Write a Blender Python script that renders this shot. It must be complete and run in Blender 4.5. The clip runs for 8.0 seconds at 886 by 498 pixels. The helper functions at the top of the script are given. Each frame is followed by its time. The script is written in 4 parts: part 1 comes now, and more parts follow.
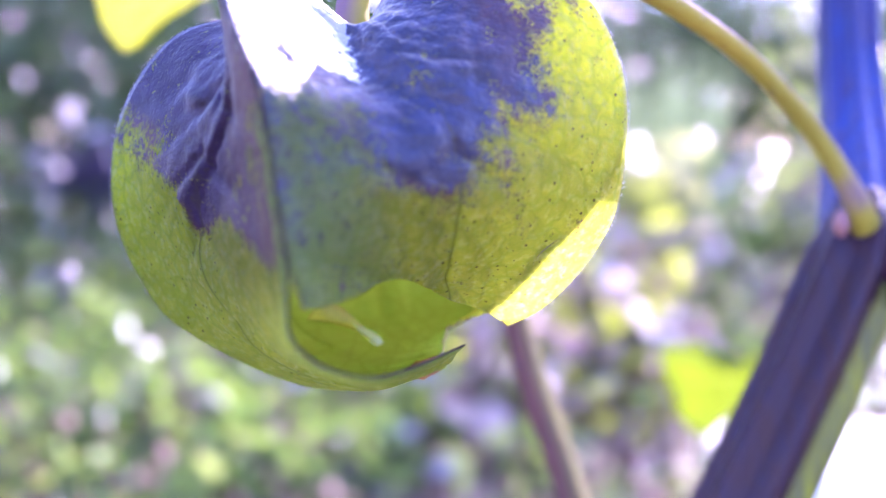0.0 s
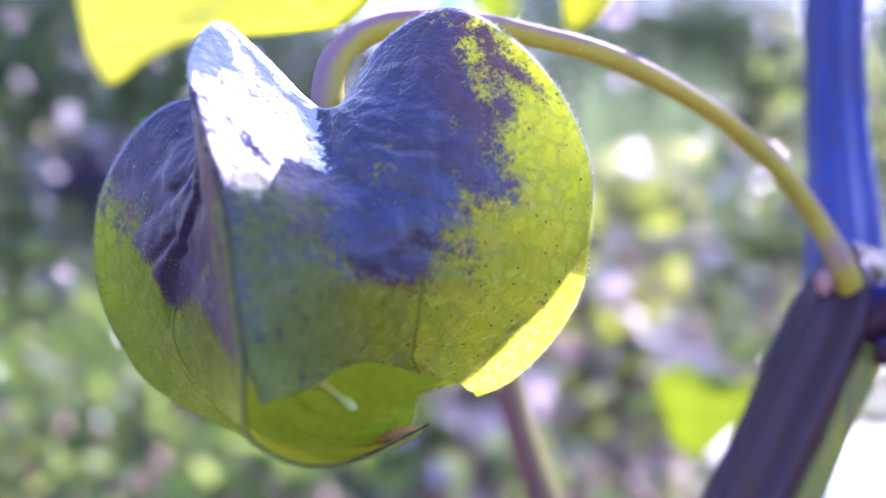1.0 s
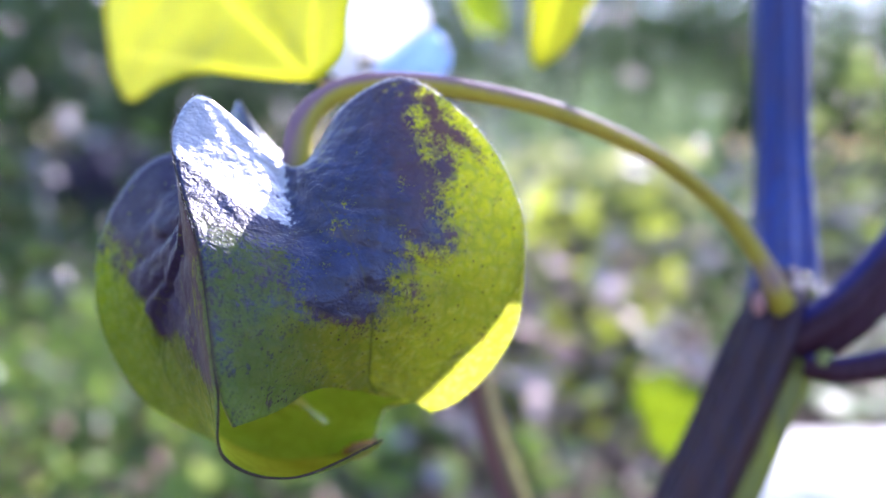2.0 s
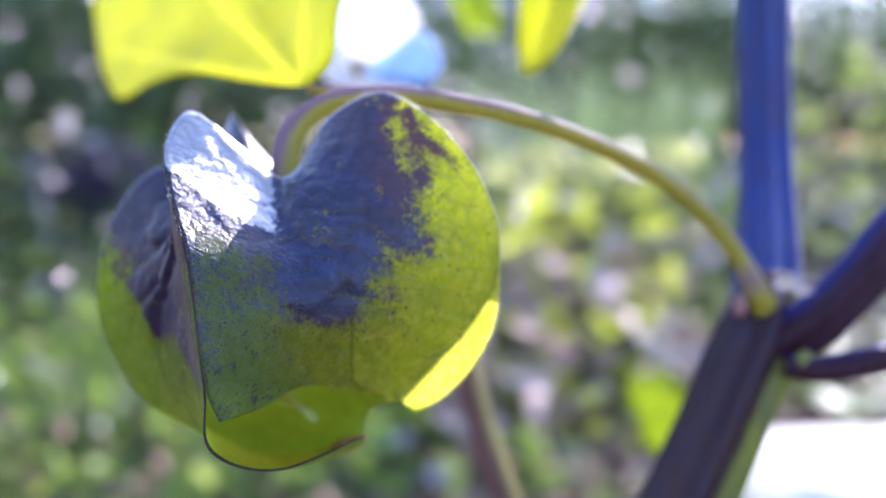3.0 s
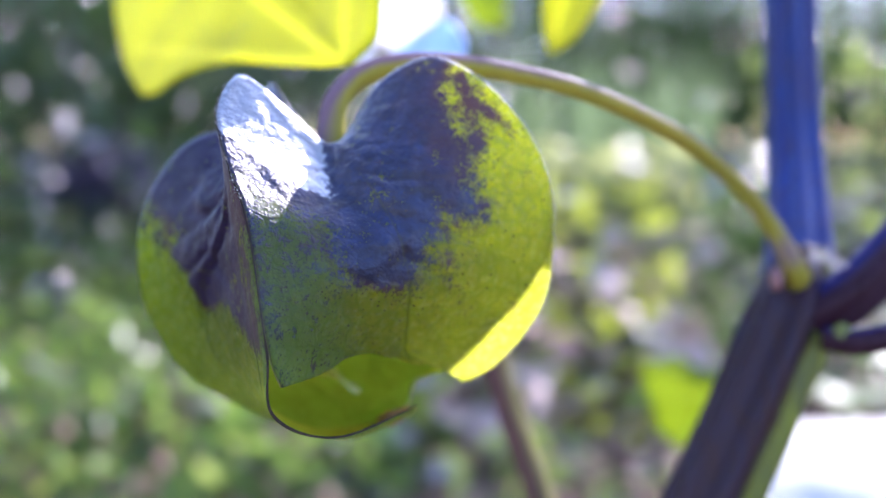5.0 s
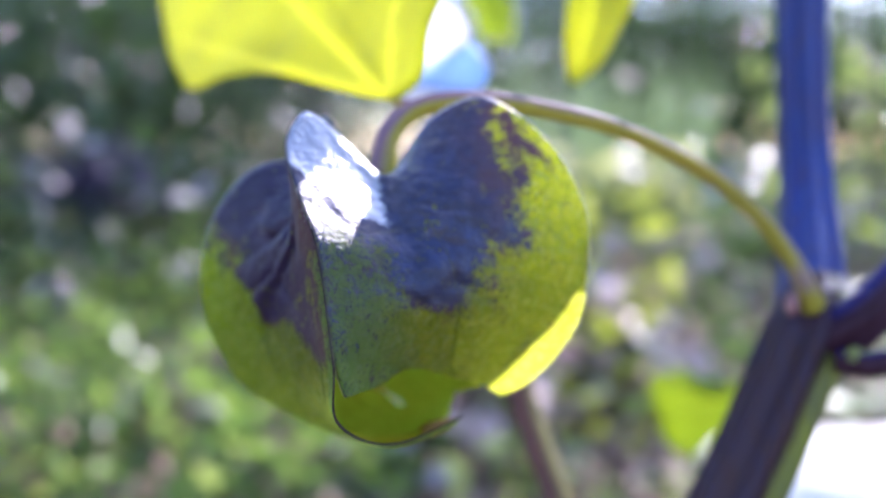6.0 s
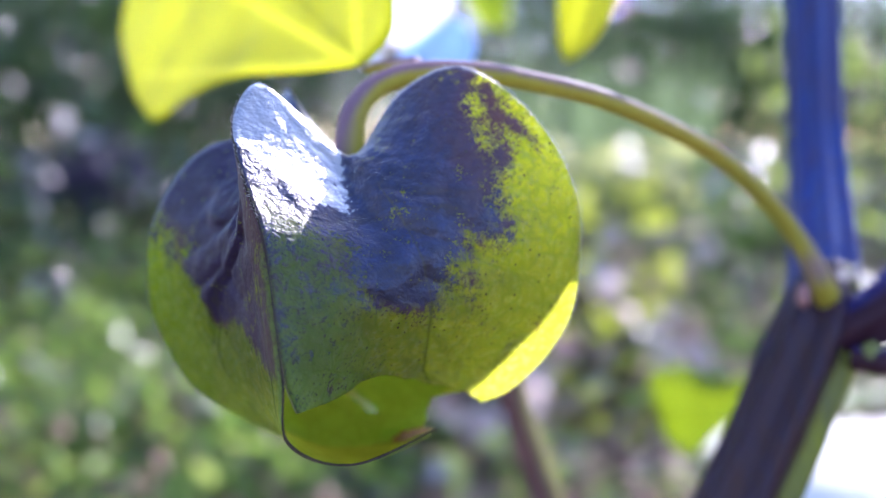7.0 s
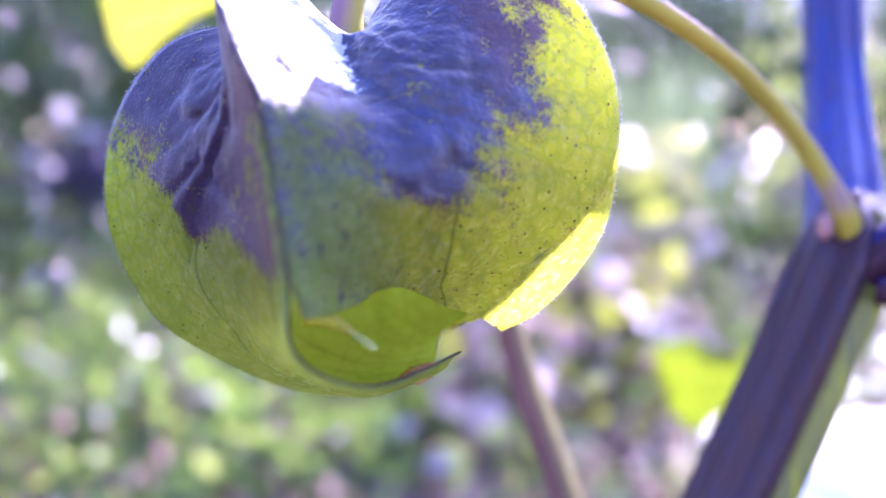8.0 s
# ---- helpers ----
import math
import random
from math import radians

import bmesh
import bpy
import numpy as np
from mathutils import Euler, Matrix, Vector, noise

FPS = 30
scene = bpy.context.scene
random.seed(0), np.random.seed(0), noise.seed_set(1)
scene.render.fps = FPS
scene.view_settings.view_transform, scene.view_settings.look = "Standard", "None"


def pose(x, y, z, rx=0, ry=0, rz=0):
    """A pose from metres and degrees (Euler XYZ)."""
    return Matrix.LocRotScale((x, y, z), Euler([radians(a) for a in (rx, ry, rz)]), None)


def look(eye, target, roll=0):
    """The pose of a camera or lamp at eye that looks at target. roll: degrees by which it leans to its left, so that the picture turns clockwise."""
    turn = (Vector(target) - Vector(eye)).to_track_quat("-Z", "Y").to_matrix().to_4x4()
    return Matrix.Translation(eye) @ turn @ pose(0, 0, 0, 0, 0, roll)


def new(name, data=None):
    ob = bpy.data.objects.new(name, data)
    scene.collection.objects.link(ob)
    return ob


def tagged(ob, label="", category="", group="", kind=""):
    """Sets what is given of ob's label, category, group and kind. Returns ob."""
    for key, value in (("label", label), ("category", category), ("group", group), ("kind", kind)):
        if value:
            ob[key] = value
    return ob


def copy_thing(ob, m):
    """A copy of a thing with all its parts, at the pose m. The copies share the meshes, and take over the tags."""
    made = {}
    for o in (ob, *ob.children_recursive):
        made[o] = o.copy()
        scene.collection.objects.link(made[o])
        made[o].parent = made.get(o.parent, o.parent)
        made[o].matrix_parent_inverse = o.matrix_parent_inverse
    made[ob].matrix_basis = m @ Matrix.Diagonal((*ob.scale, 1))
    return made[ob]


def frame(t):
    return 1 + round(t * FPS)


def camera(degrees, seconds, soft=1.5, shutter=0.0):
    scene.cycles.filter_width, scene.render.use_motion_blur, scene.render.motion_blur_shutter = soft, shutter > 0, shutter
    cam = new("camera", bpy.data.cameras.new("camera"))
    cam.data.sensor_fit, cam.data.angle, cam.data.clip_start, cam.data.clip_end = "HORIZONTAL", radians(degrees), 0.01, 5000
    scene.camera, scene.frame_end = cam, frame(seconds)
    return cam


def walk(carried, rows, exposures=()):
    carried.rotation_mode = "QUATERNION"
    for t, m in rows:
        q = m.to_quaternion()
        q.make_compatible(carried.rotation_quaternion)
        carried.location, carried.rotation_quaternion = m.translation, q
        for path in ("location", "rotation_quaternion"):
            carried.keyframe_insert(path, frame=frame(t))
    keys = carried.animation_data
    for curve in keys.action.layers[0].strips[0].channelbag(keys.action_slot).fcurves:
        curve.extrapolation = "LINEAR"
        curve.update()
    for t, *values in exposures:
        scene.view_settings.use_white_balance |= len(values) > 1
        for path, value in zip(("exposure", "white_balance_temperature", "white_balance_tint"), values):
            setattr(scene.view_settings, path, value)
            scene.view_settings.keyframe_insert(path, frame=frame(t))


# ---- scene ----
cam = camera(62, 8.0, soft=1.5)
cam.data.dof.use_dof = True
cam.data.dof.focus_distance = 0.047
cam.data.dof.aperture_fstop = 15.5

# The plant's own axes: millimetres, x right, y away from the viewer, z up, tilted a little against the ground.
BASE = Matrix.Translation((0, 0, 0.5)) @ pose(0, 0, 0, -8)


def at(x, y, z):
    return BASE @ (Vector((x, y, z)) * 0.001)


# seconds; place in millimetres; yaw, pitch and roll in degrees
CAMERA_ROWS = [
    (0.0, -6.43, 10.03, -6.85, -0.40, 0.19, -0.22),
    (0.2, -6.97, 9.82, -5.87, -0.35, 0.23, -0.36),
    (0.5, -5.22, 11.39, -3.39, -0.11, 0.41, -0.12),
    (0.7, -5.31, 10.67, -3.15, -0.26, 0.13, -0.48),
    (1.0, -5.08, 10.04, -1.57, -0.26, 0.06, -0.52),
    (1.2, -4.94, 7.65, -0.94, -0.28, 0.06, -0.50),
    (1.5, -2.40, 7.02, -0.23, -0.23, 0.03, -0.52),
    (1.7, -1.91, 5.30, 1.14, -0.27, 0.01, -0.54),
    (2.8, -1.08, 1.17, 0.70, -0.07, -0.05, -0.23),
    (3.0, -0.81, 1.17, 1.45, -0.17, -0.02, -0.07),
    (3.2, -0.89, 0.35, 0.88, -0.11, -0.01, -0.15),
    (3.5, -0.00, -0.00, 0.00, 0.00, -0.00, -0.00),
    (3.8, -1.14, -1.03, -0.29, -0.07, 0.02, 0.01),
    (4.0, -1.95, -0.55, -1.03, -0.14, -0.04, 0.07),
    (4.2, -2.81, 1.00, -0.81, -0.07, 0.14, 0.25),
    (4.5, -3.31, 1.46, -2.16, -0.01, 0.19, 0.44),
    (4.7, -4.29, 1.66, -1.65, -0.07, 0.13, 0.33),
    (5.8, -5.15, -0.31, 0.65, 0.10, 0.08, 0.31),
    (6.0, -8.73, -2.80, 1.51, 0.16, -0.17, 0.06),
    (6.2, -8.23, -3.65, 2.57, 0.11, 0.22, 0.48),
    (6.5, -9.38, 0.62, 3.05, 0.17, 0.19, 0.32),
    (6.8, -8.57, 2.04, 2.64, 0.12, 0.20, 0.31),
    (7.0, -6.64, 4.08, 0.84, 0.15, 0.25, 0.23),
    (7.2, -5.92, 4.08, -0.91, 0.13, 0.26, 0.35),
    (7.5, -6.18, 5.66, -4.46, 0.15, 0.30, 0.07),
    (7.7, -6.82, 8.07, -5.08, 0.06, 0.49, 0.31),
    (8.0, -6.10, 8.98, -5.73, 0.01, 0.57, 0.38),
]


def camera_pose(x, y, z, yaw, pitch, roll):
    turn = pose(0, 0, 0, 0, 0, -yaw) @ pose(0, 0, 0, -pitch) @ pose(0, 0, 0, 0, roll)
    return BASE @ Matrix.Translation(Vector((x, y, z)) * 0.001) @ turn @ pose(0, 0, 0, 90)


EXPOSURES = [(0.0, 2.88, 5430, 62), (0.9, 2.62, 5480, 52), (1.3, 2.15, 5650, 34), (3.0, 2.05, 5720, 28), (7.3, 2.0, 5670, 28), (8.0, 2.78, 5430, 60)]
walk(cam, [(r[0], camera_pose(*r[1:])) for r in CAMERA_ROWS], EXPOSURES)

# ---- light ----
SUN = (BASE.to_3x3() @ Vector((0.40, 0.58, 0.72))).normalized()
world = bpy.data.worlds.new("sky")
scene.world = world
world.use_nodes = True
wn = world.node_tree.nodes
sky = wn.new("ShaderNodeTexSky")
sky.sky_type, sky.sun_disc = "NISHITA", False
sky.sun_elevation, sky.sun_rotation = math.asin(SUN.z), math.atan2(SUN.x, SUN.y)
wn["Background"].inputs["Strength"].default_value = 0.15
world.node_tree.links.new(sky.outputs[0], wn["Background"].inputs["Color"])
sun = new("sun", bpy.data.lights.new("sun", "SUN"))
sun.data.energy, sun.data.angle, sun.data.color = 4.0, radians(0.5), (1.0, 0.95, 0.86)
sun.matrix_world = look((0, 0, 3), Vector((0, 0, 3)) - SUN)


# ---- materials ----
class Nodes:
    """A small helper to write node materials."""

    def __init__(self, name):
        self.mat = bpy.data.materials.new(name)
        self.mat.use_nodes = True
        self.tree = self.mat.node_tree
        self.tree.nodes.clear()

    def add(self, kind, sets=None, **links):
        n = self.tree.nodes.new(kind)
        for key, value in (sets or {}).items():
            n.inputs[key].default_value = value
        for key, value in links.items():
            self.tree.links.new(value, n.inputs[key.replace("_", " ")])
        return n

    def link(self, out, node, key):
        self.tree.links.new(out, node.inputs[key])

    def math(self, op, a, b=None, clamp=False):
        n = self.tree.nodes.new("ShaderNodeMath")
        n.operation, n.use_clamp = op, clamp
        for i, v in enumerate((a, b)):
            if v is None:
                continue
            if isinstance(v, (int, float)):
                n.inputs[i].default_value = v
            else:
                self.tree.links.new(v, n.inputs[i])
        return n.outputs[0]

    def ramp(self, fac, lo, hi):
        n = self.tree.nodes.new("ShaderNodeMapRange")
        n.inputs["From Min"].default_value, n.inputs["From Max"].default_value = lo, hi
        n.clamp = True
        self.tree.links.new(fac, n.inputs["Value"])
        return n.outputs[0]

    def mix(self, fac, a, b):
        n = self.tree.nodes.new("ShaderNodeMix")
        n.data_type = "RGBA"
        for i, v in ((0, fac), (6, a), (7, b)):
            if isinstance(v, tuple):
                n.inputs[i].default_value = (*v, 1)
            elif isinstance(v, (int, float)):
                n.inputs[i].default_value = v
            else:
                self.tree.links.new(v, n.inputs[i])
        return n.outputs[2]

    def noise(self, vector, scale, detail=3.0, rough=0.55):
        n = self.add("ShaderNodeTexNoise", {"Scale": scale, "Detail": detail, "Roughness": rough})
        if vector is not None:
            self.link(vector, n, "Vector")
        return n.outputs["Fac"]

    def bump(self, height, strength, distance):
        return self.add("ShaderNodeBump", {"Strength": strength, "Distance": distance}, Height=height).outputs[0]

    def finish(self, shader):
        out = self.tree.nodes.new("ShaderNodeOutputMaterial")
        self.tree.links.new(shader, out.inputs["Surface"])
        return self.mat


def leafy(name, tone, through_tone, share=0.5, rough=0.45, scale=60.0, vary=0.35, spec=0.5, relief=0.0004):
    """Leaf tissue: a reflecting skin over tissue that lets light through."""
    m = Nodes(name)
    pos = m.add("ShaderNodeTexCoord").outputs["Object"]
    info = m.add("ShaderNodeNewGeometry").outputs["Random Per Island"]
    n1 = m.noise(pos, scale, 4)
    n2 = m.noise(pos, scale * 7, 3)
    fac = m.ramp(n1, 0.3, 0.7)
    dark = tuple(c * (1 - vary) for c in tone)
    col = m.mix(fac, dark, tone)
    att = m.tree.nodes.new("ShaderNodeAttribute")
    att.attribute_name = "rib"
    col = m.mix(m.math("MULTIPLY", info, vary), col, (tone[0] * 1.6, tone[1] * 1.2, tone[2] * 0.8))
    tcol = m.mix(fac, tuple(c * (1 - vary) for c in through_tone), through_tone)
    tcol = m.mix(att.outputs["Fac"], tcol, tuple(min(0.98, c * 1.25 + 0.10) for c in through_tone))
    b = m.bump(m.math("ADD", n1, m.math("MULTIPLY", n2, 0.4)), 0.5, relief)
    p = m.add("ShaderNodeBsdfPrincipled", {"Roughness": rough, "Specular IOR Level": spec}, Base_Color=col, Normal=b)
    t = m.add("ShaderNodeBsdfTranslucent", {}, Color=tcol)
    x = m.add("ShaderNodeMixShader", {0: share})
    m.link(p.outputs[0], x, 1)
    m.link(t.outputs[0], x, 2)
    return m.finish(x.outputs[0])


def sepal_material(name, skin_dark, skin_light, skin_red, gloss, rough_skin):
    """Papery sepal: green tissue, violet pigment in ragged blotches, fine dark dots, netted veins."""
    m = Nodes(name)
    pos = m.add("ShaderNodeTexCoord").outputs["Object"]
    uv = m.add("ShaderNodeTexCoord").outputs["UV"]
    att = m.tree.nodes.new("ShaderNodeAttribute")
    att.attribute_name = "pigment"
    pig = att.outputs["Fac"]
    att2 = m.tree.nodes.new("ShaderNodeAttribute")
    att2.attribute_name = "vein_crease"
    vein_crease = att2.outputs["Fac"]
    big = m.noise(pos, 380, 5, 0.6)
    fine = m.noise(pos, 1500, 4, 0.65)
    grit = m.noise(pos, 5200, 2, 0.6)
    # pigment with ragged borders; stippled where the flank asks for it
    att3 = m.tree.nodes.new("ShaderNodeAttribute")
    att3.attribute_name = "stipple"
    stip = att3.outputs["Fac"]
    patch = m.math("MULTIPLY", m.math("SUBTRACT", big, 0.5), m.math("SUBTRACT", 2.0, m.math("MULTIPLY", stip, 1.4)))
    edge = m.math("ADD", pig, patch)
    edge = m.math("ADD", edge, m.math("MULTIPLY", m.math("SUBTRACT", fine, 0.5), 1.5))
    edge = m.math("ADD", edge, m.math("MULTIPLY", m.math("SUBTRACT", grit, 0.5), m.math("ADD", 1.15, m.math("MULTIPLY", stip, 0.6))))
    # single cells without pigment where the blotch thins out
    cell = m.add("ShaderNodeTexVoronoi", {"Scale": 3600.0}, Vector=pos)
    pale_cell = m.ramp(m.math("ADD", m.add("ShaderNodeSeparateColor", {}, Color=cell.outputs["Color"]).outputs[0], m.math("MULTIPLY", m.noise(pos, 700, 2), 0.8)), 0.92, 1.12)
    thin = m.ramp(pig, 0.95, 0.45)
    violet = m.math("MULTIPLY", m.ramp(edge, 0.30, 0.80), m.math("SUBTRACT", 1.0, m.math("MULTIPLY", m.math("MULTIPLY", pale_cell, thin), 0.75)))
    fleck = m.ramp(m.math("ADD", m.noise(pos, 1250, 3, 0.7), m.math("MULTIPLY", pig, 0.12)), 0.60, 0.68)
    violet = m.math("MAXIMUM", violet, m.math("MULTIPLY", m.math("MULTIPLY", fleck, stip), 0.85))
    # small dots
    vor = m.add("ShaderNodeTexVoronoi", {"Scale": 1050.0, "Randomness": 1.0}, Vector=pos)
    dots = m.ramp(vor.outputs["Distance"], 0.14, 0.07)
    keep = m.ramp(m.math("ADD", m.noise(pos, 900, 2), m.math("MULTIPLY", pig, 0.25)), 0.32, 0.42)
    vor2 = m.add("ShaderNodeTexVoronoi", {"Scale": 1900.0, "Randomness": 1.0}, Vector=pos)
    tiny = m.math("MULTIPLY", m.ramp(vor2.outputs["Distance"], 0.17, 0.09), m.ramp(m.noise(pos, 450, 2), 0.46, 0.56))
    dots = m.math("MAXIMUM", m.math("MULTIPLY", dots, keep), m.math("MULTIPLY", tiny, 0.8))
    # netted veins
    warp = m.add("ShaderNodeTexNoise", {"Scale": 700.0, "Detail": 2.0}, Vector=pos).outputs["Color"]
    shift = m.add("ShaderNodeVectorMath", {1: (-0.5, -0.5, -0.5)})
    m.link(warp, shift, 0)
    small_shift = m.add("ShaderNodeVectorMath", {1: (0.0022, 0.0022, 0.0022)})
    small_shift.operation = "MULTIPLY"
    m.link(shift.outputs[0], small_shift, 0)
    bent = m.add("ShaderNodeVectorMath")
    m.link(pos, bent, 0)
    m.link(small_shift.outputs[0], bent, 1)
    net = m.add("ShaderNodeTexVoronoi", {"Scale": 560.0}, Vector=bent.outputs[0])
    net.feature = "DISTANCE_TO_EDGE"
    net2 = m.add("ShaderNodeTexVoronoi", {"Scale": 1700.0}, Vector=bent.outputs[0])
    net2.feature = "DISTANCE_TO_EDGE"
    mesh_line = m.math("MAXIMUM", m.math("MULTIPLY", m.ramp(net.outputs["Distance"], 0.17, 0.02), 0.52), m.math("MULTIPLY", m.ramp(net2.outputs["Distance"], 0.2, 0.02), 0.24))
    lines = m.math("MAXIMUM", mesh_line, vein_crease)
    green = m.mix(m.ramp(big, 0.3, 0.7), (0.20, 0.20, 0.07), (0.27, 0.26, 0.10))
    green = m.mix(m.math("MULTIPLY", lines, 0.6), green, (0.10, 0.17, 0.03))
    # light and dark of the wrinkles, put into the skin colour as noise
    crease_shade = m.noise(m.add("ShaderNodeMapping", {"Scale": (0.7, 0.7, 1.6)}, Vector=pos).outputs[0], 560, 4, 0.6)
    skin_tone = m.mix(m.ramp(m.math("ADD", m.math("MULTIPLY", fine, 0.45), m.math("MULTIPLY", crease_shade, 0.55)), 0.38, 0.62), skin_dark, skin_light)
    red = m.math("MULTIPLY", m.ramp(m.noise(pos, 330, 4), 0.42, 0.58), m.math("MAXIMUM", m.ramp(pig, 0.98, 0.65), m.math("MULTIPLY", m.ramp(m.add("ShaderNodeSeparateXYZ", {}, Vector=uv).outputs["X"], 0.60, 0.78), 0.55)))
    place = m.add("ShaderNodeSeparateXYZ", {}, Vector=uv).outputs
    red = m.math("MAXIMUM", m.math("MULTIPLY", red, m.ramp(place["Y"], 0.14, 0.30)), m.math("MULTIPLY", m.ramp(place["X"], 0.82, 0.90), m.ramp(place["Y"], 0.20, 0.27)))
    skin_tone = m.mix(m.math("MULTIPLY", red, 0.85), skin_tone, skin_red)
    # sky reflection on the flank, put into the tissue colour through the stipple value
    green = m.mix(m.math("MULTIPLY", stip, 0.85), green, (0.12, 0.19, 0.14))
    col = m.mix(violet, green, skin_tone)
    col = m.mix(dots, col, (0.05, 0.03, 0.05))
    col = m.mix(m.ramp(vein_crease, 0.45, 0.9), col, (0.045, 0.03, 0.05))
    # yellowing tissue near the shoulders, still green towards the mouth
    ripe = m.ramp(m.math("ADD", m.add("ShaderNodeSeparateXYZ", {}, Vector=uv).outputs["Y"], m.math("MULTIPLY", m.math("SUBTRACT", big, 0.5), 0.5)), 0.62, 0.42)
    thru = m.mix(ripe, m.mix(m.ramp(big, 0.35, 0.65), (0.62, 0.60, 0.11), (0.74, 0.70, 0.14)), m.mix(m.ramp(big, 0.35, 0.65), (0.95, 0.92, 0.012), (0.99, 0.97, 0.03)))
    thru = m.mix(m.math("MULTIPLY", m.ramp(m.noise(pos, 1900, 2), 0.50, 0.64), 0.42), thru, (0.99, 0.98, 0.70))
    thru = m.mix(m.math("MULTIPLY", stip, 0.6), thru, (0.40, 0.53, 0.22))
    thru = m.mix(m.math("MULTIPLY", lines, 0.9), thru, (0.30, 0.42, 0.02))
    thru = m.mix(violet, thru, m.mix(red, (0.050, 0.022, 0.070), (0.15, 0.045, 0.085)))
    thru = m.mix(dots, thru, (0.08, 0.05, 0.05))
    thru = m.mix(m.ramp(vein_crease, 0.45, 0.9), thru, (0.10, 0.09, 0.03))
    wrinkle = m.noise(m.add("ShaderNodeMapping", {"Scale": (1.0, 1.0, 1.15)}, Vector=pos).outputs[0], 900, 3)
    crease = m.noise(m.add("ShaderNodeMapping", {"Scale": (0.7, 0.7, 1.5)}, Vector=pos).outputs[0], 620, 3)
    blister = m.math("MULTIPLY", m.math("ADD", crease, wrinkle), m.math("ADD", 0.7, m.math("MULTIPLY", pig, 0.9)))
    relief = m.math("SUBTRACT", m.math("ADD", m.math("MULTIPLY", fine, 0.5), blister), m.math("MULTIPLY", lines, 0.6))
    b = m.bump(relief, 0.9, 0.0008 * rough_skin)
    b2 = m.add("ShaderNodeBump", {"Strength": 0.6, "Distance": 0.00008}, Height=grit, Normal=m.bump(relief, 0.4, 0.0003 * rough_skin)).outputs[0]
    # ragged outline of the painted glint
    att4 = m.tree.nodes.new("ShaderNodeAttribute")
    att4.attribute_name = "wax_glint"
    glint_edge = m.math("ADD", m.math("MULTIPLY", m.math("SUBTRACT", m.noise(pos, 520, 4, 0.7), 0.5), 1.8), m.math("MULTIPLY", m.math("SUBTRACT", m.noise(pos, 2200, 3), 0.5), 1.6))
    glint_mask = m.math("MULTIPLY", m.ramp(m.math("SUBTRACT", att4.outputs["Fac"], glint_edge), 0.50, 0.62), m.ramp(att4.outputs["Fac"], 0.05, 0.3))
    d = m.add("ShaderNodeBsdfDiffuse", {"Roughness": 0.3}, Color=col, Normal=b)
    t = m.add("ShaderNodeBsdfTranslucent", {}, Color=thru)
    x = m.add("ShaderNodeMixShader")
    m.link(m.math("SUBTRACT", 0.82, m.math("MULTIPLY", violet, 0.2)), x, 0)
    m.link(d.outputs[0], x, 1)
    m.link(t.outputs[0], x, 2)
    # waxy skin on top; the sun glint is a masked patch of raised reflection
    wax_glint = m.add("ShaderNodeBsdfGlossy", {"Color": (1, 1, 1, 1)}, Normal=b2, Roughness=m.math("ADD", 0.42, m.math("MULTIPLY", glint_mask, 0.17)))
    fres = m.add("ShaderNodeFresnel", {"IOR": 1.5}, Normal=b2)
    y = m.add("ShaderNodeMixShader")
    m.link(m.math("MULTIPLY", fres.outputs[0], m.math("ADD", m.math("ADD", gloss * 0.25, m.math("MULTIPLY", violet, gloss * 0.75)), m.math("MULTIPLY", glint_mask, 6.5)), True), y, 0)
    m.link(x.outputs[0], y, 1)
    m.link(wax_glint.outputs[0], y, 2)
    return m.finish(y.outputs[0])


def lining_material(name, tone, line_tone):
    """The pale inner skin of the sepals, through which most light passes."""
    m = Nodes(name)
    pos = m.add("ShaderNodeTexCoord").outputs["Object"]
    net = m.add("ShaderNodeTexVoronoi", {"Scale": 520.0}, Vector=pos)
    net.feature = "DISTANCE_TO_EDGE"
    line = m.ramp(net.outputs["Distance"], 0.12, 0.02)
    n1 = m.noise(pos, 300, 3)
    col = m.mix(m.ramp(n1, 0.3, 0.7), (0.26, 0.42, 0.05), (0.34, 0.48, 0.07))
    p = m.add("ShaderNodeBsdfPrincipled", {"Roughness": 0.3, "Specular IOR Level": 0.5}, Base_Color=col, Normal=m.bump(m.math("SUBTRACT", n1, m.math("MULTIPLY", line, 0.4)), 0.4, 0.0003))
    t = m.add("ShaderNodeBsdfTranslucent", {}, Color=m.mix(m.math("MULTIPLY", line, 0.4), tone, line_tone))
    x = m.add("ShaderNodeMixShader", {0: 0.94})
    m.link(p.outputs[0], x, 1)
    m.link(t.outputs[0], x, 2)
    return m.finish(x.outputs[0])


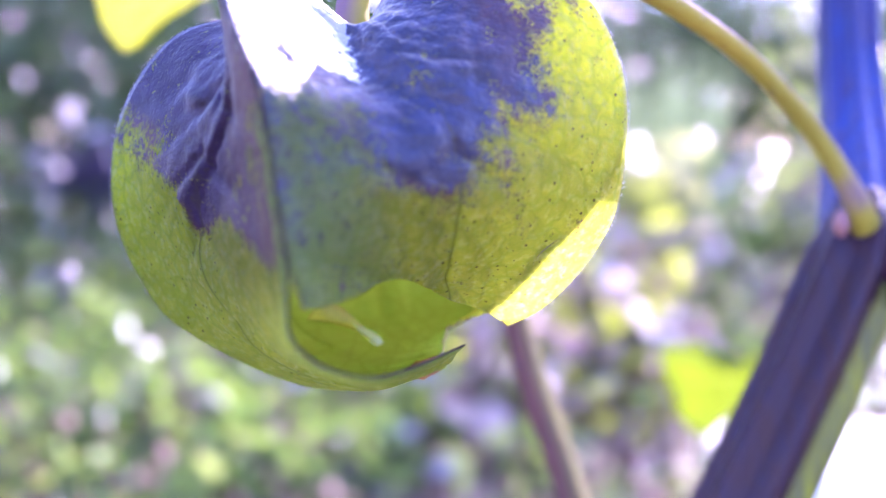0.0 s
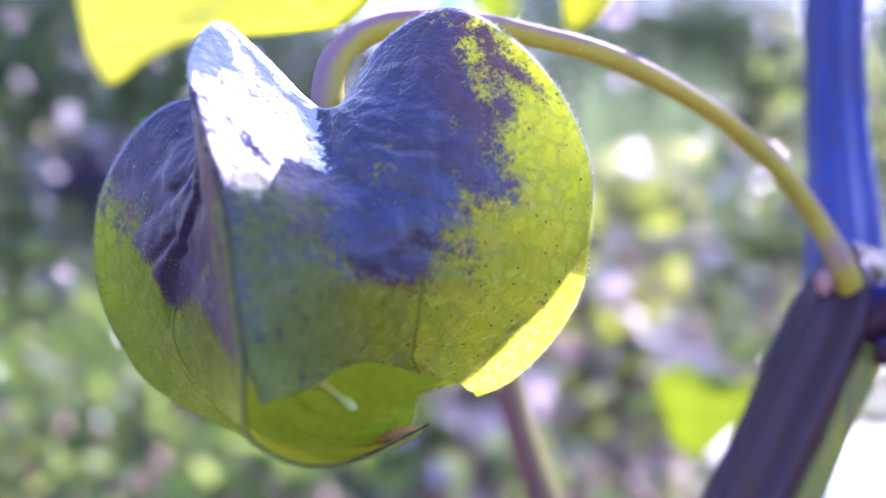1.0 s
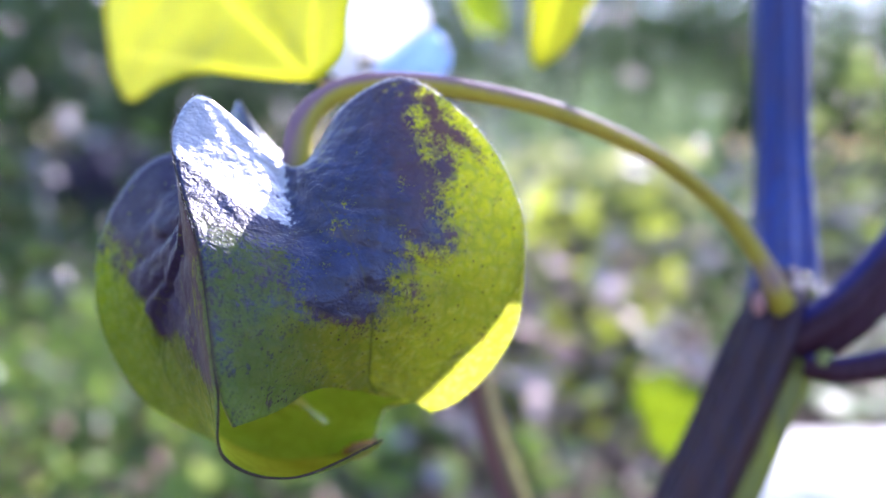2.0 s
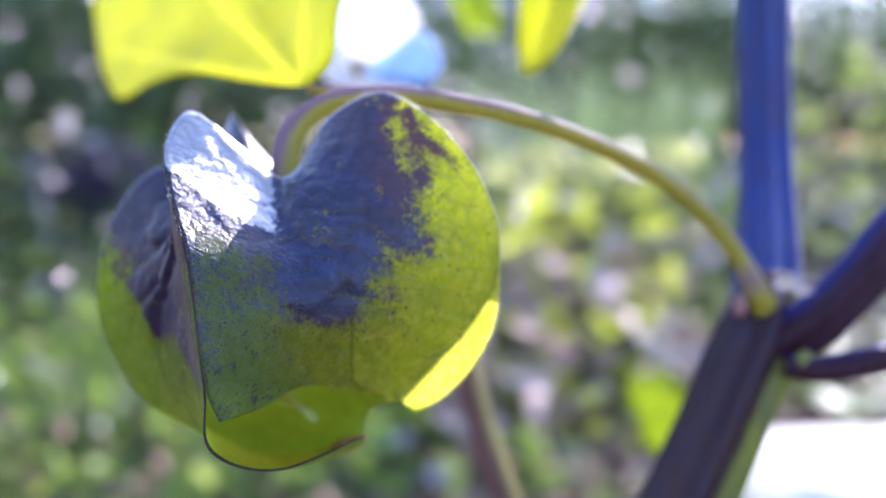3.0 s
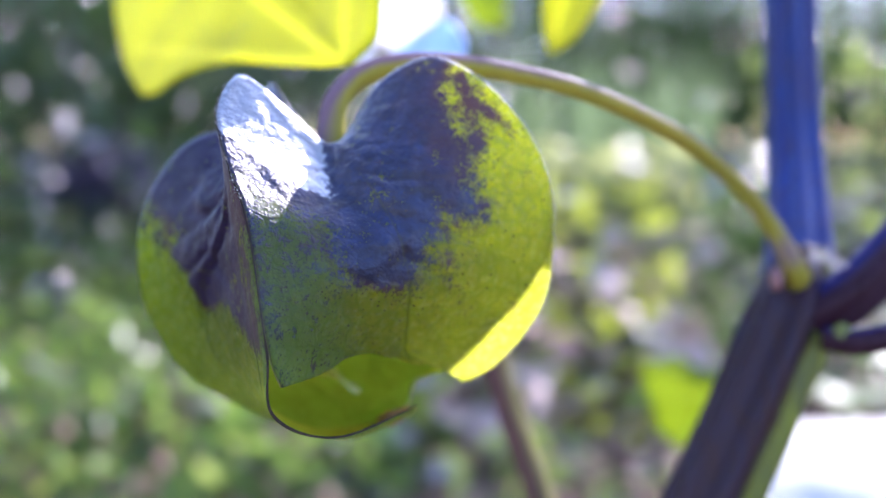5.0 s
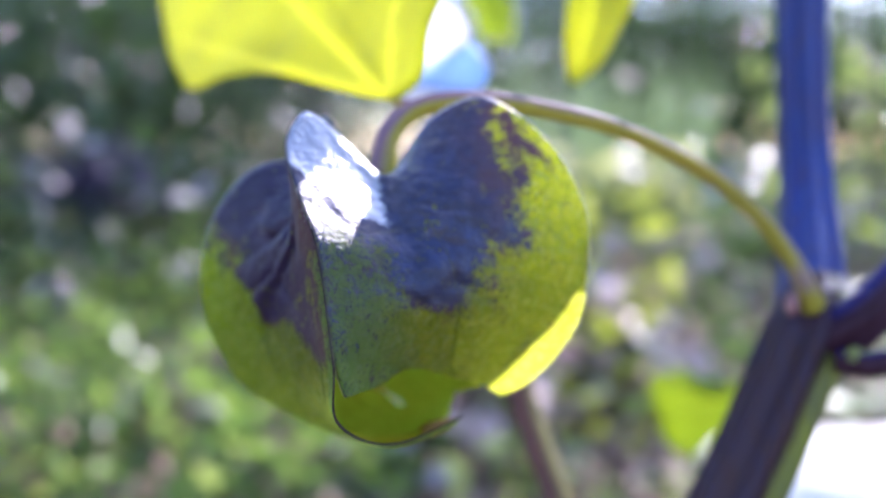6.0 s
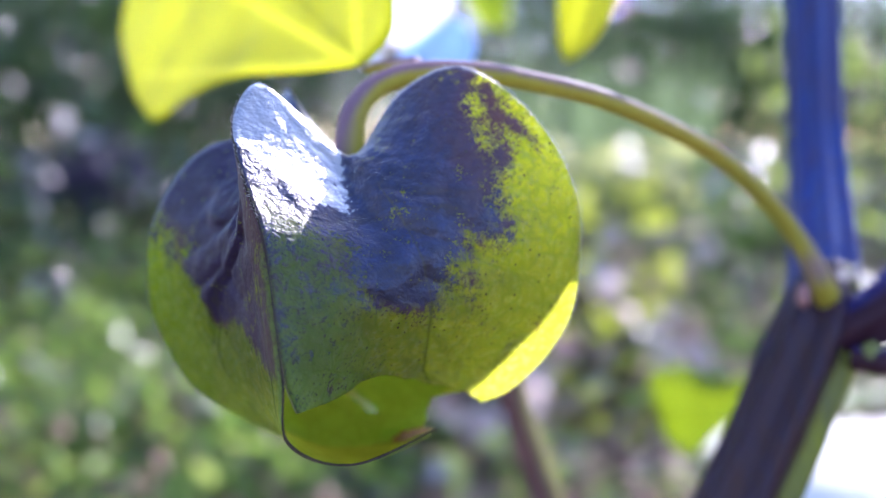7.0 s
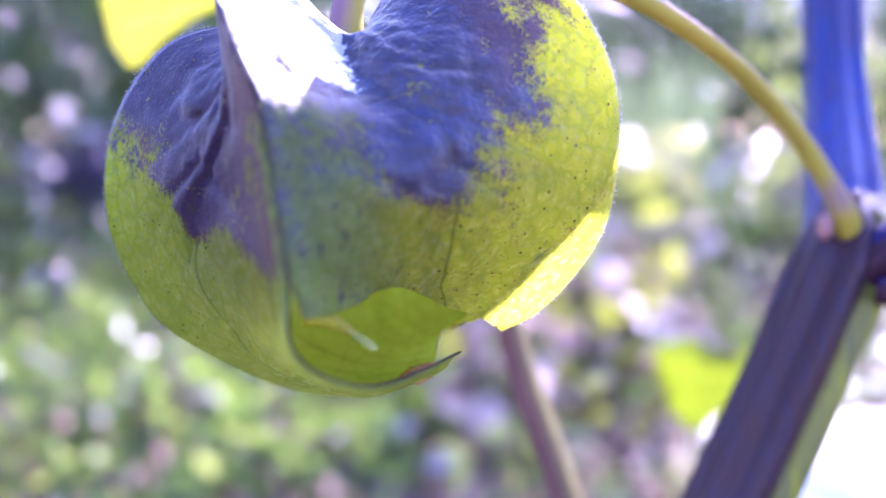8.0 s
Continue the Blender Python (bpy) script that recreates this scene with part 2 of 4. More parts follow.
def stem_material(name, tone, flush, lo, hi, rough=0.35, share=0.12, spec=0.6, streak=0.4, streak_tone=(0.045, 0.018, 0.035), relief=0.0005):
    """Stem skin in two natural colours, one on the side named by the tube's flush value."""
    m = Nodes(name)
    pos = m.add("ShaderNodeTexCoord").outputs["Object"]
    att = m.tree.nodes.new("ShaderNodeAttribute")
    att.attribute_name = "flush"
    stretch = m.add("ShaderNodeMapping", {"Scale": (1.0, 1.0, 0.10)}, Vector=pos).outputs[0]
    n1 = m.noise(stretch, 900, 4)
    n2 = m.noise(pos, 3000, 3)
    fac = m.ramp(m.math("ADD", att.outputs["Fac"], m.math("MULTIPLY", m.math("SUBTRACT", n1, 0.5), 0.14)), lo, hi)
    col = m.mix(fac, tone, flush)
    col = m.mix(m.ramp(n1, 0.35, 0.65), col, m.mix(streak, col, streak_tone))
    b = m.bump(m.math("ADD", n1, m.math("MULTIPLY", n2, 0.3)), 0.7, relief)
    p = m.add("ShaderNodeBsdfPrincipled", {"Roughness": rough, "Specular IOR Level": spec}, Base_Color=col, Normal=b)
    t = m.add("ShaderNodeBsdfTranslucent", {}, Color=col)
    x = m.add("ShaderNodeMixShader", {0: share})
    m.link(p.outputs[0], x, 1)
    m.link(t.outputs[0], x, 2)
    return m.finish(x.outputs[0])


def plain(name, a, b, scale, rough=0.8, relief=0.002, spec=0.3):
    m = Nodes(name)
    pos = m.add("ShaderNodeTexCoord").outputs["Object"]
    n1 = m.noise(pos, scale, 5)
    n2 = m.noise(pos, scale * 9, 3)
    info = m.add("ShaderNodeNewGeometry").outputs["Random Per Island"]
    col = m.mix(m.ramp(m.math("ADD", m.math("MULTIPLY", n1, 0.7), m.math("MULTIPLY", info, 0.3)), 0.3, 0.7), a, b)
    bm_ = m.bump(m.math("ADD", n1, m.math("MULTIPLY", n2, 0.3)), 0.6, relief)
    p = m.add("ShaderNodeBsdfPrincipled", {"Roughness": rough, "Specular IOR Level": spec}, Base_Color=col, Normal=bm_)
    return m.finish(p.outputs[0])


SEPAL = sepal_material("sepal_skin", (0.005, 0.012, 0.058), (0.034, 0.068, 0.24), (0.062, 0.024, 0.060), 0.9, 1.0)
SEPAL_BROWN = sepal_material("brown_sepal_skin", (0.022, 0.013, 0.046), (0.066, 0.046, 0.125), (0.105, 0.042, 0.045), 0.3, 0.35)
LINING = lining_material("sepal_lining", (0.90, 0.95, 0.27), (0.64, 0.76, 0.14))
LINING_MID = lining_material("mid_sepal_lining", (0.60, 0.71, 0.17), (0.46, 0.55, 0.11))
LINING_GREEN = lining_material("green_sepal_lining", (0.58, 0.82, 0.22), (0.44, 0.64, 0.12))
RIM = leafy("sepal_rim", (0.30, 0.29, 0.24), (0.60, 0.60, 0.36), 0.5, 0.5, 900.0, 0.6)
LEAF = leafy("leaf_tissue", (0.16, 0.26, 0.02), (0.71, 0.73, 0.002), 0.68, 0.5, 90.0, 0.2)
RIB = leafy("leaf_rib", (0.34, 0.40, 0.08), (0.98, 0.98, 0.22), 0.92, 0.5, 90.0, 0.15)
STEM = stem_material("violet_stem", (0.003, 0.013, 0.085), (0.008, 0.040, 0.22), 0.2, 0.9, share=0.0, spec=0.35, rough=0.35, streak=0.55)
# the lower stem's blue sheen is put into its streak colour
STEM_LOW = stem_material("violet_stem_green_beneath", (0.032, 0.012, 0.015), (0.17, 0.19, 0.012), 0.89, 0.95, rough=0.4, share=0.04, spec=0.25, streak=0.5, streak_tone=(0.012, 0.014, 0.050))
BRANCH = stem_material("dark_violet_branch", (0.022, 0.006, 0.012), (0.006, 0.014, 0.11), 0.86, 0.97, rough=0.5, share=0.0, spec=0.16)
STALK = stem_material("green_stalk", (0.40, 0.36, 0.04), (0.26, 0.16, 0.20), 0.38, 0.66, rough=0.6, share=0.4, spec=0.35, streak=0.08, relief=0.0001)
BACK_STEM = stem_material("brown_green_stem", (0.13, 0.058, 0.055), (0.22, 0.20, 0.06), 0.45, 0.6, rough=0.55, spec=0.25)
DARK_RIM = plain("dark_sepal_rim", (0.012, 0.009, 0.012), (0.06, 0.045, 0.03), 1500, 0.8, 0.0001, 0.05)
HAIR = leafy("pale_hair", (0.70, 0.68, 0.70), (0.85, 0.84, 0.85), 0.5, 0.4, 900.0, 0.1)
LEAF_DIM = leafy("dull_leaf_tissue", (0.12, 0.20, 0.02), (0.50, 0.60, 0.012), 0.68, 0.5, 90.0, 0.2)
# pale tones for the background seen through a gap in the pod
BRIGHT_GAP = leafy("bright_gap", (0.55, 0.52, 0.22), (0.95, 0.90, 0.40), 0.6, 0.4, 500.0, 0.2)
GAP_TIP = leafy("gap_tip", (0.70, 0.78, 0.62), (0.92, 0.96, 0.60), 0.6, 0.25, 900.0, 0.1)
TIP = plain("withered_tip", (0.26, 0.12, 0.05), (0.42, 0.22, 0.10), 1200, 0.7, 0.0001)
SCAR = plain("green_scar", (0.06, 0.075, 0.02), (0.16, 0.17, 0.04), 1200, 0.5, 0.0001)
BUD = plain("pink_bud", (0.18, 0.08, 0.08), (0.32, 0.17, 0.16), 900, 0.5, 0.0001)
BERRY = plain("berry_skin", (0.10, 0.12, 0.02), (0.16, 0.17, 0.03), 200, 0.4, 0.0003)
PETAL = leafy("petal_tissue", (0.88, 0.88, 0.90), (0.98, 0.98, 0.98), 0.6, 0.6, 120.0, 0.08)
PETAL_BLUE = leafy("petal_blue", (0.42, 0.56, 0.85), (0.50, 0.70, 0.98), 0.6, 0.6, 120.0, 0.08)


# ---- building helpers ----
def part(name, bm, material, parent, label="", smooth=True):
    """Links a bmesh as one mesh object under a thing or under a part."""
    me = bpy.data.meshes.new(name)
    bm.to_mesh(me)
    bm.free()
    if smooth:
        me.polygons.foreach_set("use_smooth", [True] * len(me.polygons))
    me.materials.append(material)
    ob = new(name, me)
    ob.parent = parent
    return tagged(ob, label)


def thing(name, m, label, category, group="", kind=""):
    ob = new(name)
    ob.empty_display_size = 0.01
    ob.matrix_world = m
    return tagged(ob, label, category, group, kind)


def spline(points, t):
    """A smooth curve through the points, t from 0 to 1."""
    n = len(points) - 1
    s = min(max(t, 0.0), 1.0) * n
    i = min(int(s), n - 1)
    w = s - i
    p = [Vector(points[min(max(k, 0), n)]) for k in (i - 1, i, i + 1, i + 2)]
    return 0.5 * (2 * p[1] + (p[2] - p[0]) * w + (2 * p[0] - 5 * p[1] + 4 * p[2] - p[3]) * w * w + (3 * p[1] - p[0] - 3 * p[2] + p[3]) * w ** 3)


def tube(points, radii, rings=48, sides=20, ridges=0, depth=0.0, wobble=0.0, seed=0.0, start=0.0, end=1.0, face=(0, 0, 1)):
    """A tube along a smooth curve in metres; ridges give it an angular, grooved section."""
    bm = bmesh.new()
    layer = bm.verts.layers.float.new("flush")
    face = Vector(face).normalized()
    rows = []
    side = Vector((1, 0, 0))
    for i in range(rings + 1):
        t = start + (end - start) * i / rings
        c = spline(points, t)
        d = (spline(points, min(t + 0.01, 1)) - spline(points, max(t - 0.01, 0))).normalized()
        side = (side - d * side.dot(d)).normalized()
        up = d.cross(side)
        r = spline([(x, 0, 0) for x in radii], t).x
        row = []
        for k in range(sides):
            a = 2 * math.pi * k / sides
            rr = r * (1 + depth * math.cos(ridges * a) + wobble * noise.noise(Vector((math.cos(a), math.sin(a) + seed, t * 9))))
            out = side * math.cos(a) + up * math.sin(a)
            row.append(bm.verts.new(c + out * rr))
            row[-1][layer] = 0.5 + 0.5 * out.dot(face)
        rows.append(row)
    for a, b in zip(rows, rows[1:]):
        for k in range(sides):
            bm.faces.new((a[k], a[(k + 1) % sides], b[(k + 1) % sides], b[k]))
    bm.faces.new(rows[0][::-1])
    bm.faces.new(rows[-1])
    return bm


def step(x, a, b):
    t = min(max((x - a) / (b - a), 0), 1)
    return t * t * (3 - 2 * t)


def mm(points, origin=(0, 0, 0)):
    o = Vector(origin)
    return [(Vector(p) - o) * 0.001 for p in points]


# ---- the pod ----
PIVOT = (32.0, 79.8, -4.2)
POD_AXIS = Vector((-12.8, 63.0, -2.0))
# ridges where two sepals meet, from the stalk over the lobe and down to the mouth
RIDGE_A = [(-14, 61, 7.2), (-19.5, 61.5, 8.6), (-24.6, 62, 8.0), (-27.6, 62.5, 5.7), (-29.6, 62.8, 2.2), (-30.3, 63, -1.4), (-30.2, 63.4, -4.8), (-29.0, 64, -8.5), (-25.7, 64, -12.6), (-16.8, 65.4, -17.0), (-7.8, 62.4, -15.2)]
RIDGE_B = [(-13.8, 58.5, 6.8), (-16.6, 55.5, 9.6), (-19.1, 54.0, 11.3), (-20.2, 52.3, 8.5), (-18.8, 50.0, 4.6), (-17.2, 48.0, 1.7), (-16.3, 47.2, -1.4), (-15.8, 46.8, -4.2), (-15.4, 46.6, -6.4), (-15.1, 46.8, -8.2), (-14.6, 47.4, -9.8)]
RIDGE_B_LOW = RIDGE_B[:7] + [(-15.3, 46.6, -7.4), (-14.9, 46.9, -11.5), (-11.3, 49.8, -13.5), (-6.3, 55.5, -12.6)]
RIDGE_C = [(-12.6, 59, 7.0), (-9.6, 58.2, 11.5), (-5.4, 57.2, 13.4), (-1.4, 56.4, 11.2), (1.6, 56.0, 7.7), (3.4, 56.4, 3.8), (3.8, 57.2, -0.4), (3.4, 58.4, -4.6), (1.8, 60.0, -8.0), (-0.6, 61.4, -10.8), (-3.0, 62.0, -12.2)]
RIDGE_D = [(-12.2, 61.5, 7.2), (-10, 65, 10.5), (-7, 69, 11.8), (-3, 74, 9), (-1.5, 76.5, 5), (-1.0, 78, 0), (-1.5, 77.5, -5), (-3, 75, -9), (-4.5, 71.5, -12), (-6.2, 68, -12.8), (-7, 65.5, -12.6)]
RIDGE_E = [(-13.6, 61.5, 7.2), (-16.8, 62.6, 9.0), (-19.9, 67.0, 13.4), (-21.8, 71.5, 11), (-23.5, 74.5, 6), (-24.3, 76.5, 0), (-24, 76.5, -5), (-22, 74.5, -10), (-18, 71, -14), (-12, 66.8, -15.4), (-7.4, 63.6, -14.2)]
# middle ribs of the sepals
RIB_LEFT = [(-14.2, 60, 7), (-17.0, 55.8, 7.0), (-19.0, 53.8, 4.6), (-20.6, 54.0, 2.0), (-21.7, 54.8, -0.8), (-22.6, 56.0, -3.4), (-22.8, 57.4, -6.2), (-21.9, 57.8, -9.4), (-19.0, 58.0, -13.2), (-13.0, 59.0, -16.0), (-7.4, 62.2, -15.1)]
RIB_FRONT = [(-13.2, 58.6, 6.9), (-12.3, 55.6, 6.6), (-11.2, 53.4, 5.2), (-9.9, 52.2, 3.6), (-8.6, 51.5, 1.8), (-7.6, 51.2, 0), (-7.0, 51.3, -1.9), (-6.8, 52.0, -4.0), (-7.0, 53.6, -6.2), (-7.3, 56.2, -8.3), (-7.0, 59.8, -10.4)]


def outward(a, b, push, drop=0.0, low=None):
    """A middle rib half-way between two ridges, pushed out from the pod's axis."""
    out = []
    for i, (p, q) in enumerate(zip(a, b)):
        c = (Vector(p) + Vector(q)) * 0.5
        d = c - POD_AXIS
        d.z = 0
        w = math.sin(math.pi * min(i / 9, 1)) if i else 0
        f = 0.0 if low is None else step(i / 10, 0.38, 0.62)
        c += d.normalized() * (push * (1 - f) + (low or 0.0) * f) * w
        c.z -= drop * (0, 0.5, 1, 1, 0.6, 0.2, 0, 0, 0, 0, 0)[i]
        out.append(tuple(c))
    return out


def swell(x, a, b, c):
    """0 outside a..c and 1 at b, with smooth flanks."""
    if x <= a or x >= c:
        return 0.0
    return math.sin(math.pi / 2 * (x - a) / (b - a)) ** 2 if x < b else math.cos(math.pi / 2 * (x - b) / (c - b)) ** 2


def fold_line(v):
    """Where the side sepal is folded: from its keel down towards the middle."""
    return -0.10 + 0.45 * math.exp(-(v - 0.40) / 0.06) if v > 0.3 else 2.0


def sepal(name, left, mid, right, origin, parent, label, pigment, arch=0.0, full=1.0, dent=0.0, puck_size=0.16, fin=0.0, edge_mat=None, lining=None, skin=None, across=44, along=72):
    """One sepal between two ridges and over its middle rib, as a thin shell."""
    bm = bmesh.new()
    uvl = bm.loops.layers.uv.new("UVMap")
    pl = bm.verts.layers.float.new("pigment")
    vl = bm.verts.layers.float.new("vein_crease")
    sl = bm.verts.layers.float.new("stipple")
    wl = bm.verts.layers.float.new("wax_glint")
    grid = []
    for i in range(along + 1):
        v0 = i / along
        row = []
        for k in range(across + 1):
            u = 2 * k / across - 1
            lim = 1.0 - arch * math.exp(-((u + 0.42) / 0.34) ** 2)
            v = 0.015 + v0 * (lim - 0.015)
            a, m_, b = spline(left, v), spline(mid, v), spline(right, v)
            p = a * (u * (u - 1) / 2) + m_ * (1 - u * u) + b * (u * (u + 1) / 2)
            lin = (a * (1 - u) + b * (1 + u)) / 2
            p = lin + (p - lin) * full
            # flat facet beside the keel, ending in a crease
            facet = (u + 1) / 0.6 if u < -0.4 else 1 - step(u, -0.4, 0.14)
            p = p + Vector((0.16, 0.97, 0.0)) * (dent * facet * swell(v, 0.02, 0.23, 0.62))
            if fin:
                p = p + Vector((-0.2, 1, 0)) * (2.4 * swell(u, 0.0, 0.78, 1.0) * swell(v, 0.04, 0.2, 0.42))
            q = p - POD_AXIS
            out = Vector((q.x, q.y, q.z * 0.4)).normalized()
            # puckered tissue between the side veins
            puck = puck_size * noise.noise(Vector((u * 4.2, v * 7.5, left[3][0]))) + 0.55 * puck_size * noise.noise(Vector((u * 11, v * 19, left[3][0])))
            fold = swell(v, 0.03, 0.2, 0.5) * (1 - abs(u) ** 4)
            puck += fold * (0.34 * noise.noise(Vector((u * 3.2 + v * 5, v * 26, left[3][0] + 4))) + 0.16 * noise.noise(Vector((u * 9, v * 44, left[3][0] + 9))))
            p = p + out * puck * min(1, 4 * v) * (1 - abs(u) ** 6)
            slant = (v * 6.0 - abs(u) * 1.9) % 1.0
            p = p - out * ((0.28 if fin else 0.2) * math.exp(-((slant - 0.5) / 0.13) ** 2) * (1 - abs(u)) * step(v, 0.1, 0.3))
            if fin:
                uf = fold_line(v)
                p = p - out * (0.55 * step(u - uf, -0.04, 0.05) * (1 - step(u, 0.3, 0.95)) * step(v, 0.34, 0.42) * (1 - step(v, 0.54, 0.66)))
            vert = bm.verts.new((p - Vector(origin)) * 0.001)
            vert[pl] = pigment(u, v)
            vert[sl] = (1 - step(u, -0.75, -0.25)) * step(v, 0.36, 0.5) if dent else (step(u, 0.88, 0.94) * step(v, 0.50, 0.58) if fin else 0.0)
            # extent of the sun glint beside the keel, drawn in by hand
            vert[wl] = (1 - step(u, -0.5, -0.2)) * (1 - step(v + 0.03 * (1 - step(u, -1.0, -0.4)), 0.35, 0.39)) if dent else 0.0
            rib = max(0.0, 1 - abs(u) * 22) * 0.7 if v > 0.25 else 0.0
            side = max(0.0, 1 - abs(slant - 0.5) * 15) * (0.5 if abs(u) < 0.75 else 0.15)
            dark_line = 0.75 if u < -0.985 or (fin and u > 0.985) else 0.0
            # shade in the crease of the fold, drawn as a dark line
            if fin and 0.35 < v < 0.64:
                dark_line = max(dark_line, max(0.0, 1 - abs(u - uf) * 16) * 0.75)
            if fin and v > 0.5:
                dark_line = max(dark_line, max(0.0, 1 - abs(u - fin) * 30) * 0.8)
            vert[vl] = max(rib, side, dark_line)
            row.append((vert, u, v))
        grid.append(row)
    for r0, r1 in zip(grid, grid[1:]):
        for k in range(across):
            quad = (r0[k], r0[k + 1], r1[k + 1], r1[k])
            fce = bm.faces.new([x[0] for x in quad])
            for lp, x in zip(fce.loops, quad):
                lp[uvl].uv = (x[1] * 0.5 + 0.5, x[2])
    bm.normal_update()
    axis = (POD_AXIS - Vector(origin)) * 0.001
    if sum(fc.normal.dot(fc.calc_center_median() - axis) for fc in bm.faces) < 0:
        bmesh.ops.reverse_faces(bm, faces=bm.faces)
    ob = part(name, bm, skin or SEPAL, parent, label)
    sol = ob.modifiers.new("thickness", "SOLIDIFY")
    sol.thickness, sol.offset, sol.material_offset = 0.00014, 0.0, 1
    sol.material_offset_rim = 2
    ob.data.materials.append(lining or LINING)
    ob.data.materials.append(edge_mat or RIM)
    return ob


def hairs(line, first, last, count, centre, offset, length):
    """Short tapering hairs along a line, away from the centre or, on a stalk, mostly upwards."""
    bm = bmesh.new()
    for k in range(count):
        t = first + (last - first) * random.random()
        p = spline(line, t)
        d = (spline(line, min(t + 0.01, 1)) - spline(line, max(t - 0.01, 0))).normalized()
        if centre is None:
            out = Vector((random.gauss(0.1, 0.5), random.gauss(0, 0.5), random.gauss(0.7, 0.5)))
            out = (out - d * out.dot(d)).normalized()
            p = p + out * offset
        else:
            out = ((p - centre).normalized() + Vector((random.gauss(0, 0.45), random.gauss(0, 0.45), random.gauss(0, 0.45)))).normalized()
            p = p + out * offset * random.gauss(0, 1)
        s = out.orthogonal().normalized() * 0.000016
        s2 = out.cross(s)
        tip = bm.verts.new(p + out * length * random.uniform(0.5, 1.3))
        ring = [bm.verts.new(p + s), bm.verts.new(p - s * 0.5 + s2 * 0.87), bm.verts.new(p - s * 0.5 - s2 * 0.87)]
        for q in range(3):
            bm.faces.new((ring[q], ring[(q + 1) % 3], tip))
    return bm


# single blotches and gaps along the border of the violet area: across, along, radius, strength
BLOTCHES = [(0.86, 0.29, 0.030, 0.8), (0.90, 0.335, 0.022, 0.9), (0.92, 0.375, 0.02, 0.9), (0.95, 0.26, 0.02, 0.6), (0.80, 0.34, 0.018, 0.6), (0.72, 0.36, 0.03, 0.5), (0.46, 0.45, 0.08, 0.35), (0.54, 0.52, 0.05, 0.35), (0.60, 0.40, 0.05, 0.25),
    (0.84, 0.262, 0.035, -0.8), (0.70, 0.31, 0.02, -0.4), (0.34, 0.485, 0.025, -0.35), (0.38, 0.56, 0.04, -0.4), (0.24, 0.56, 0.03, -0.4)]


def pigment_front(u, v):
    spot = sum(g * math.exp(-(((u - a) * 0.6) ** 2 + (v - b) ** 2) / (r * r)) for a, b, r, g in BLOTCHES)
    return max(0.0, min(1.2, 1.12 * pigment_area(u, v) + spot))


def pigment_area(u, v):
    reach = 0.95 + 0.45 * (1 - step(v, 0.19, 0.27)) + 0.12 * swell(v, 0.16, 0.3, 0.5) - 0.50 * step(v, 0.18, 0.48) - 0.30 * step(v, 0.5, 0.68)
    right = 1 - step(u, reach - 0.42, reach + 0.36)
    low = 1 - step(v, 0.60 + 0.05 * step(u, -0.6, 0.1), 0.74 + 0.04 * step(u, -0.6, 0.1))
    body = right * low
    flank = (1 - step(u, -0.7, -0.2)) * step(v, 0.38, 0.48)
    keel = 0.22 * step(-u, 0.88, 0.97)
    speck = 0.36 * (1 - step(v, 0.46, 0.9)) + 0.05 + keel
    return body * (1 - flank) + max(speck, 0.0) * flank


def pigment_side(u, v):
    right = step(u - fold_line(v), -0.03, 0.03)
    low_right = 0.60 + 0.11 * step(u, 0.25, 0.9)
    low_left = 0.46 + 0.08 * step(u, -0.45, 0.0)
    low = low_left + (low_right - low_left) * right
    inside = 1 - step(v, low - 0.03, low + 0.04)
    mottle = 0.62 * (1 - step(u, -0.75, -0.3)) * step(v, 0.34, 0.42)
    flushed = 0.10 * (1 - step(u, -0.1, 0.7)) * (1 - step(v, 0.32, 0.42)) + 0.22 * right * step(v, 0.46, 0.58)
    keel = 1 - 0.5 * step(u, 0.88, 0.94) * step(v, 0.50, 0.58)
    return ((1.52 - mottle - flushed) * inside - 0.35) * keel


def pigment_back(u, v):
    return 0.95 * (1 - step(v, 0.25, 0.5))


def pigment_faint(u, v):
    return 0.56 * (1 - step(v, 0.24, 0.52))


def inset(left, mid, right, width_top, width_low):
    """The line on a sepal along which its neighbour joins it, a little inside its right margin."""
    out = []
    for i in range(11):
        w = width_top + (width_low - width_top) * step(i / 10, 0.56, 0.88)
        u = 1 - w
        a, m_, b = (Vector(x[i]) for x in (left, mid, right))
        out.append(tuple(a * (u * (u - 1) / 2) + m_ * (1 - u * u) + b * (u * (u + 1) / 2)))
    return out


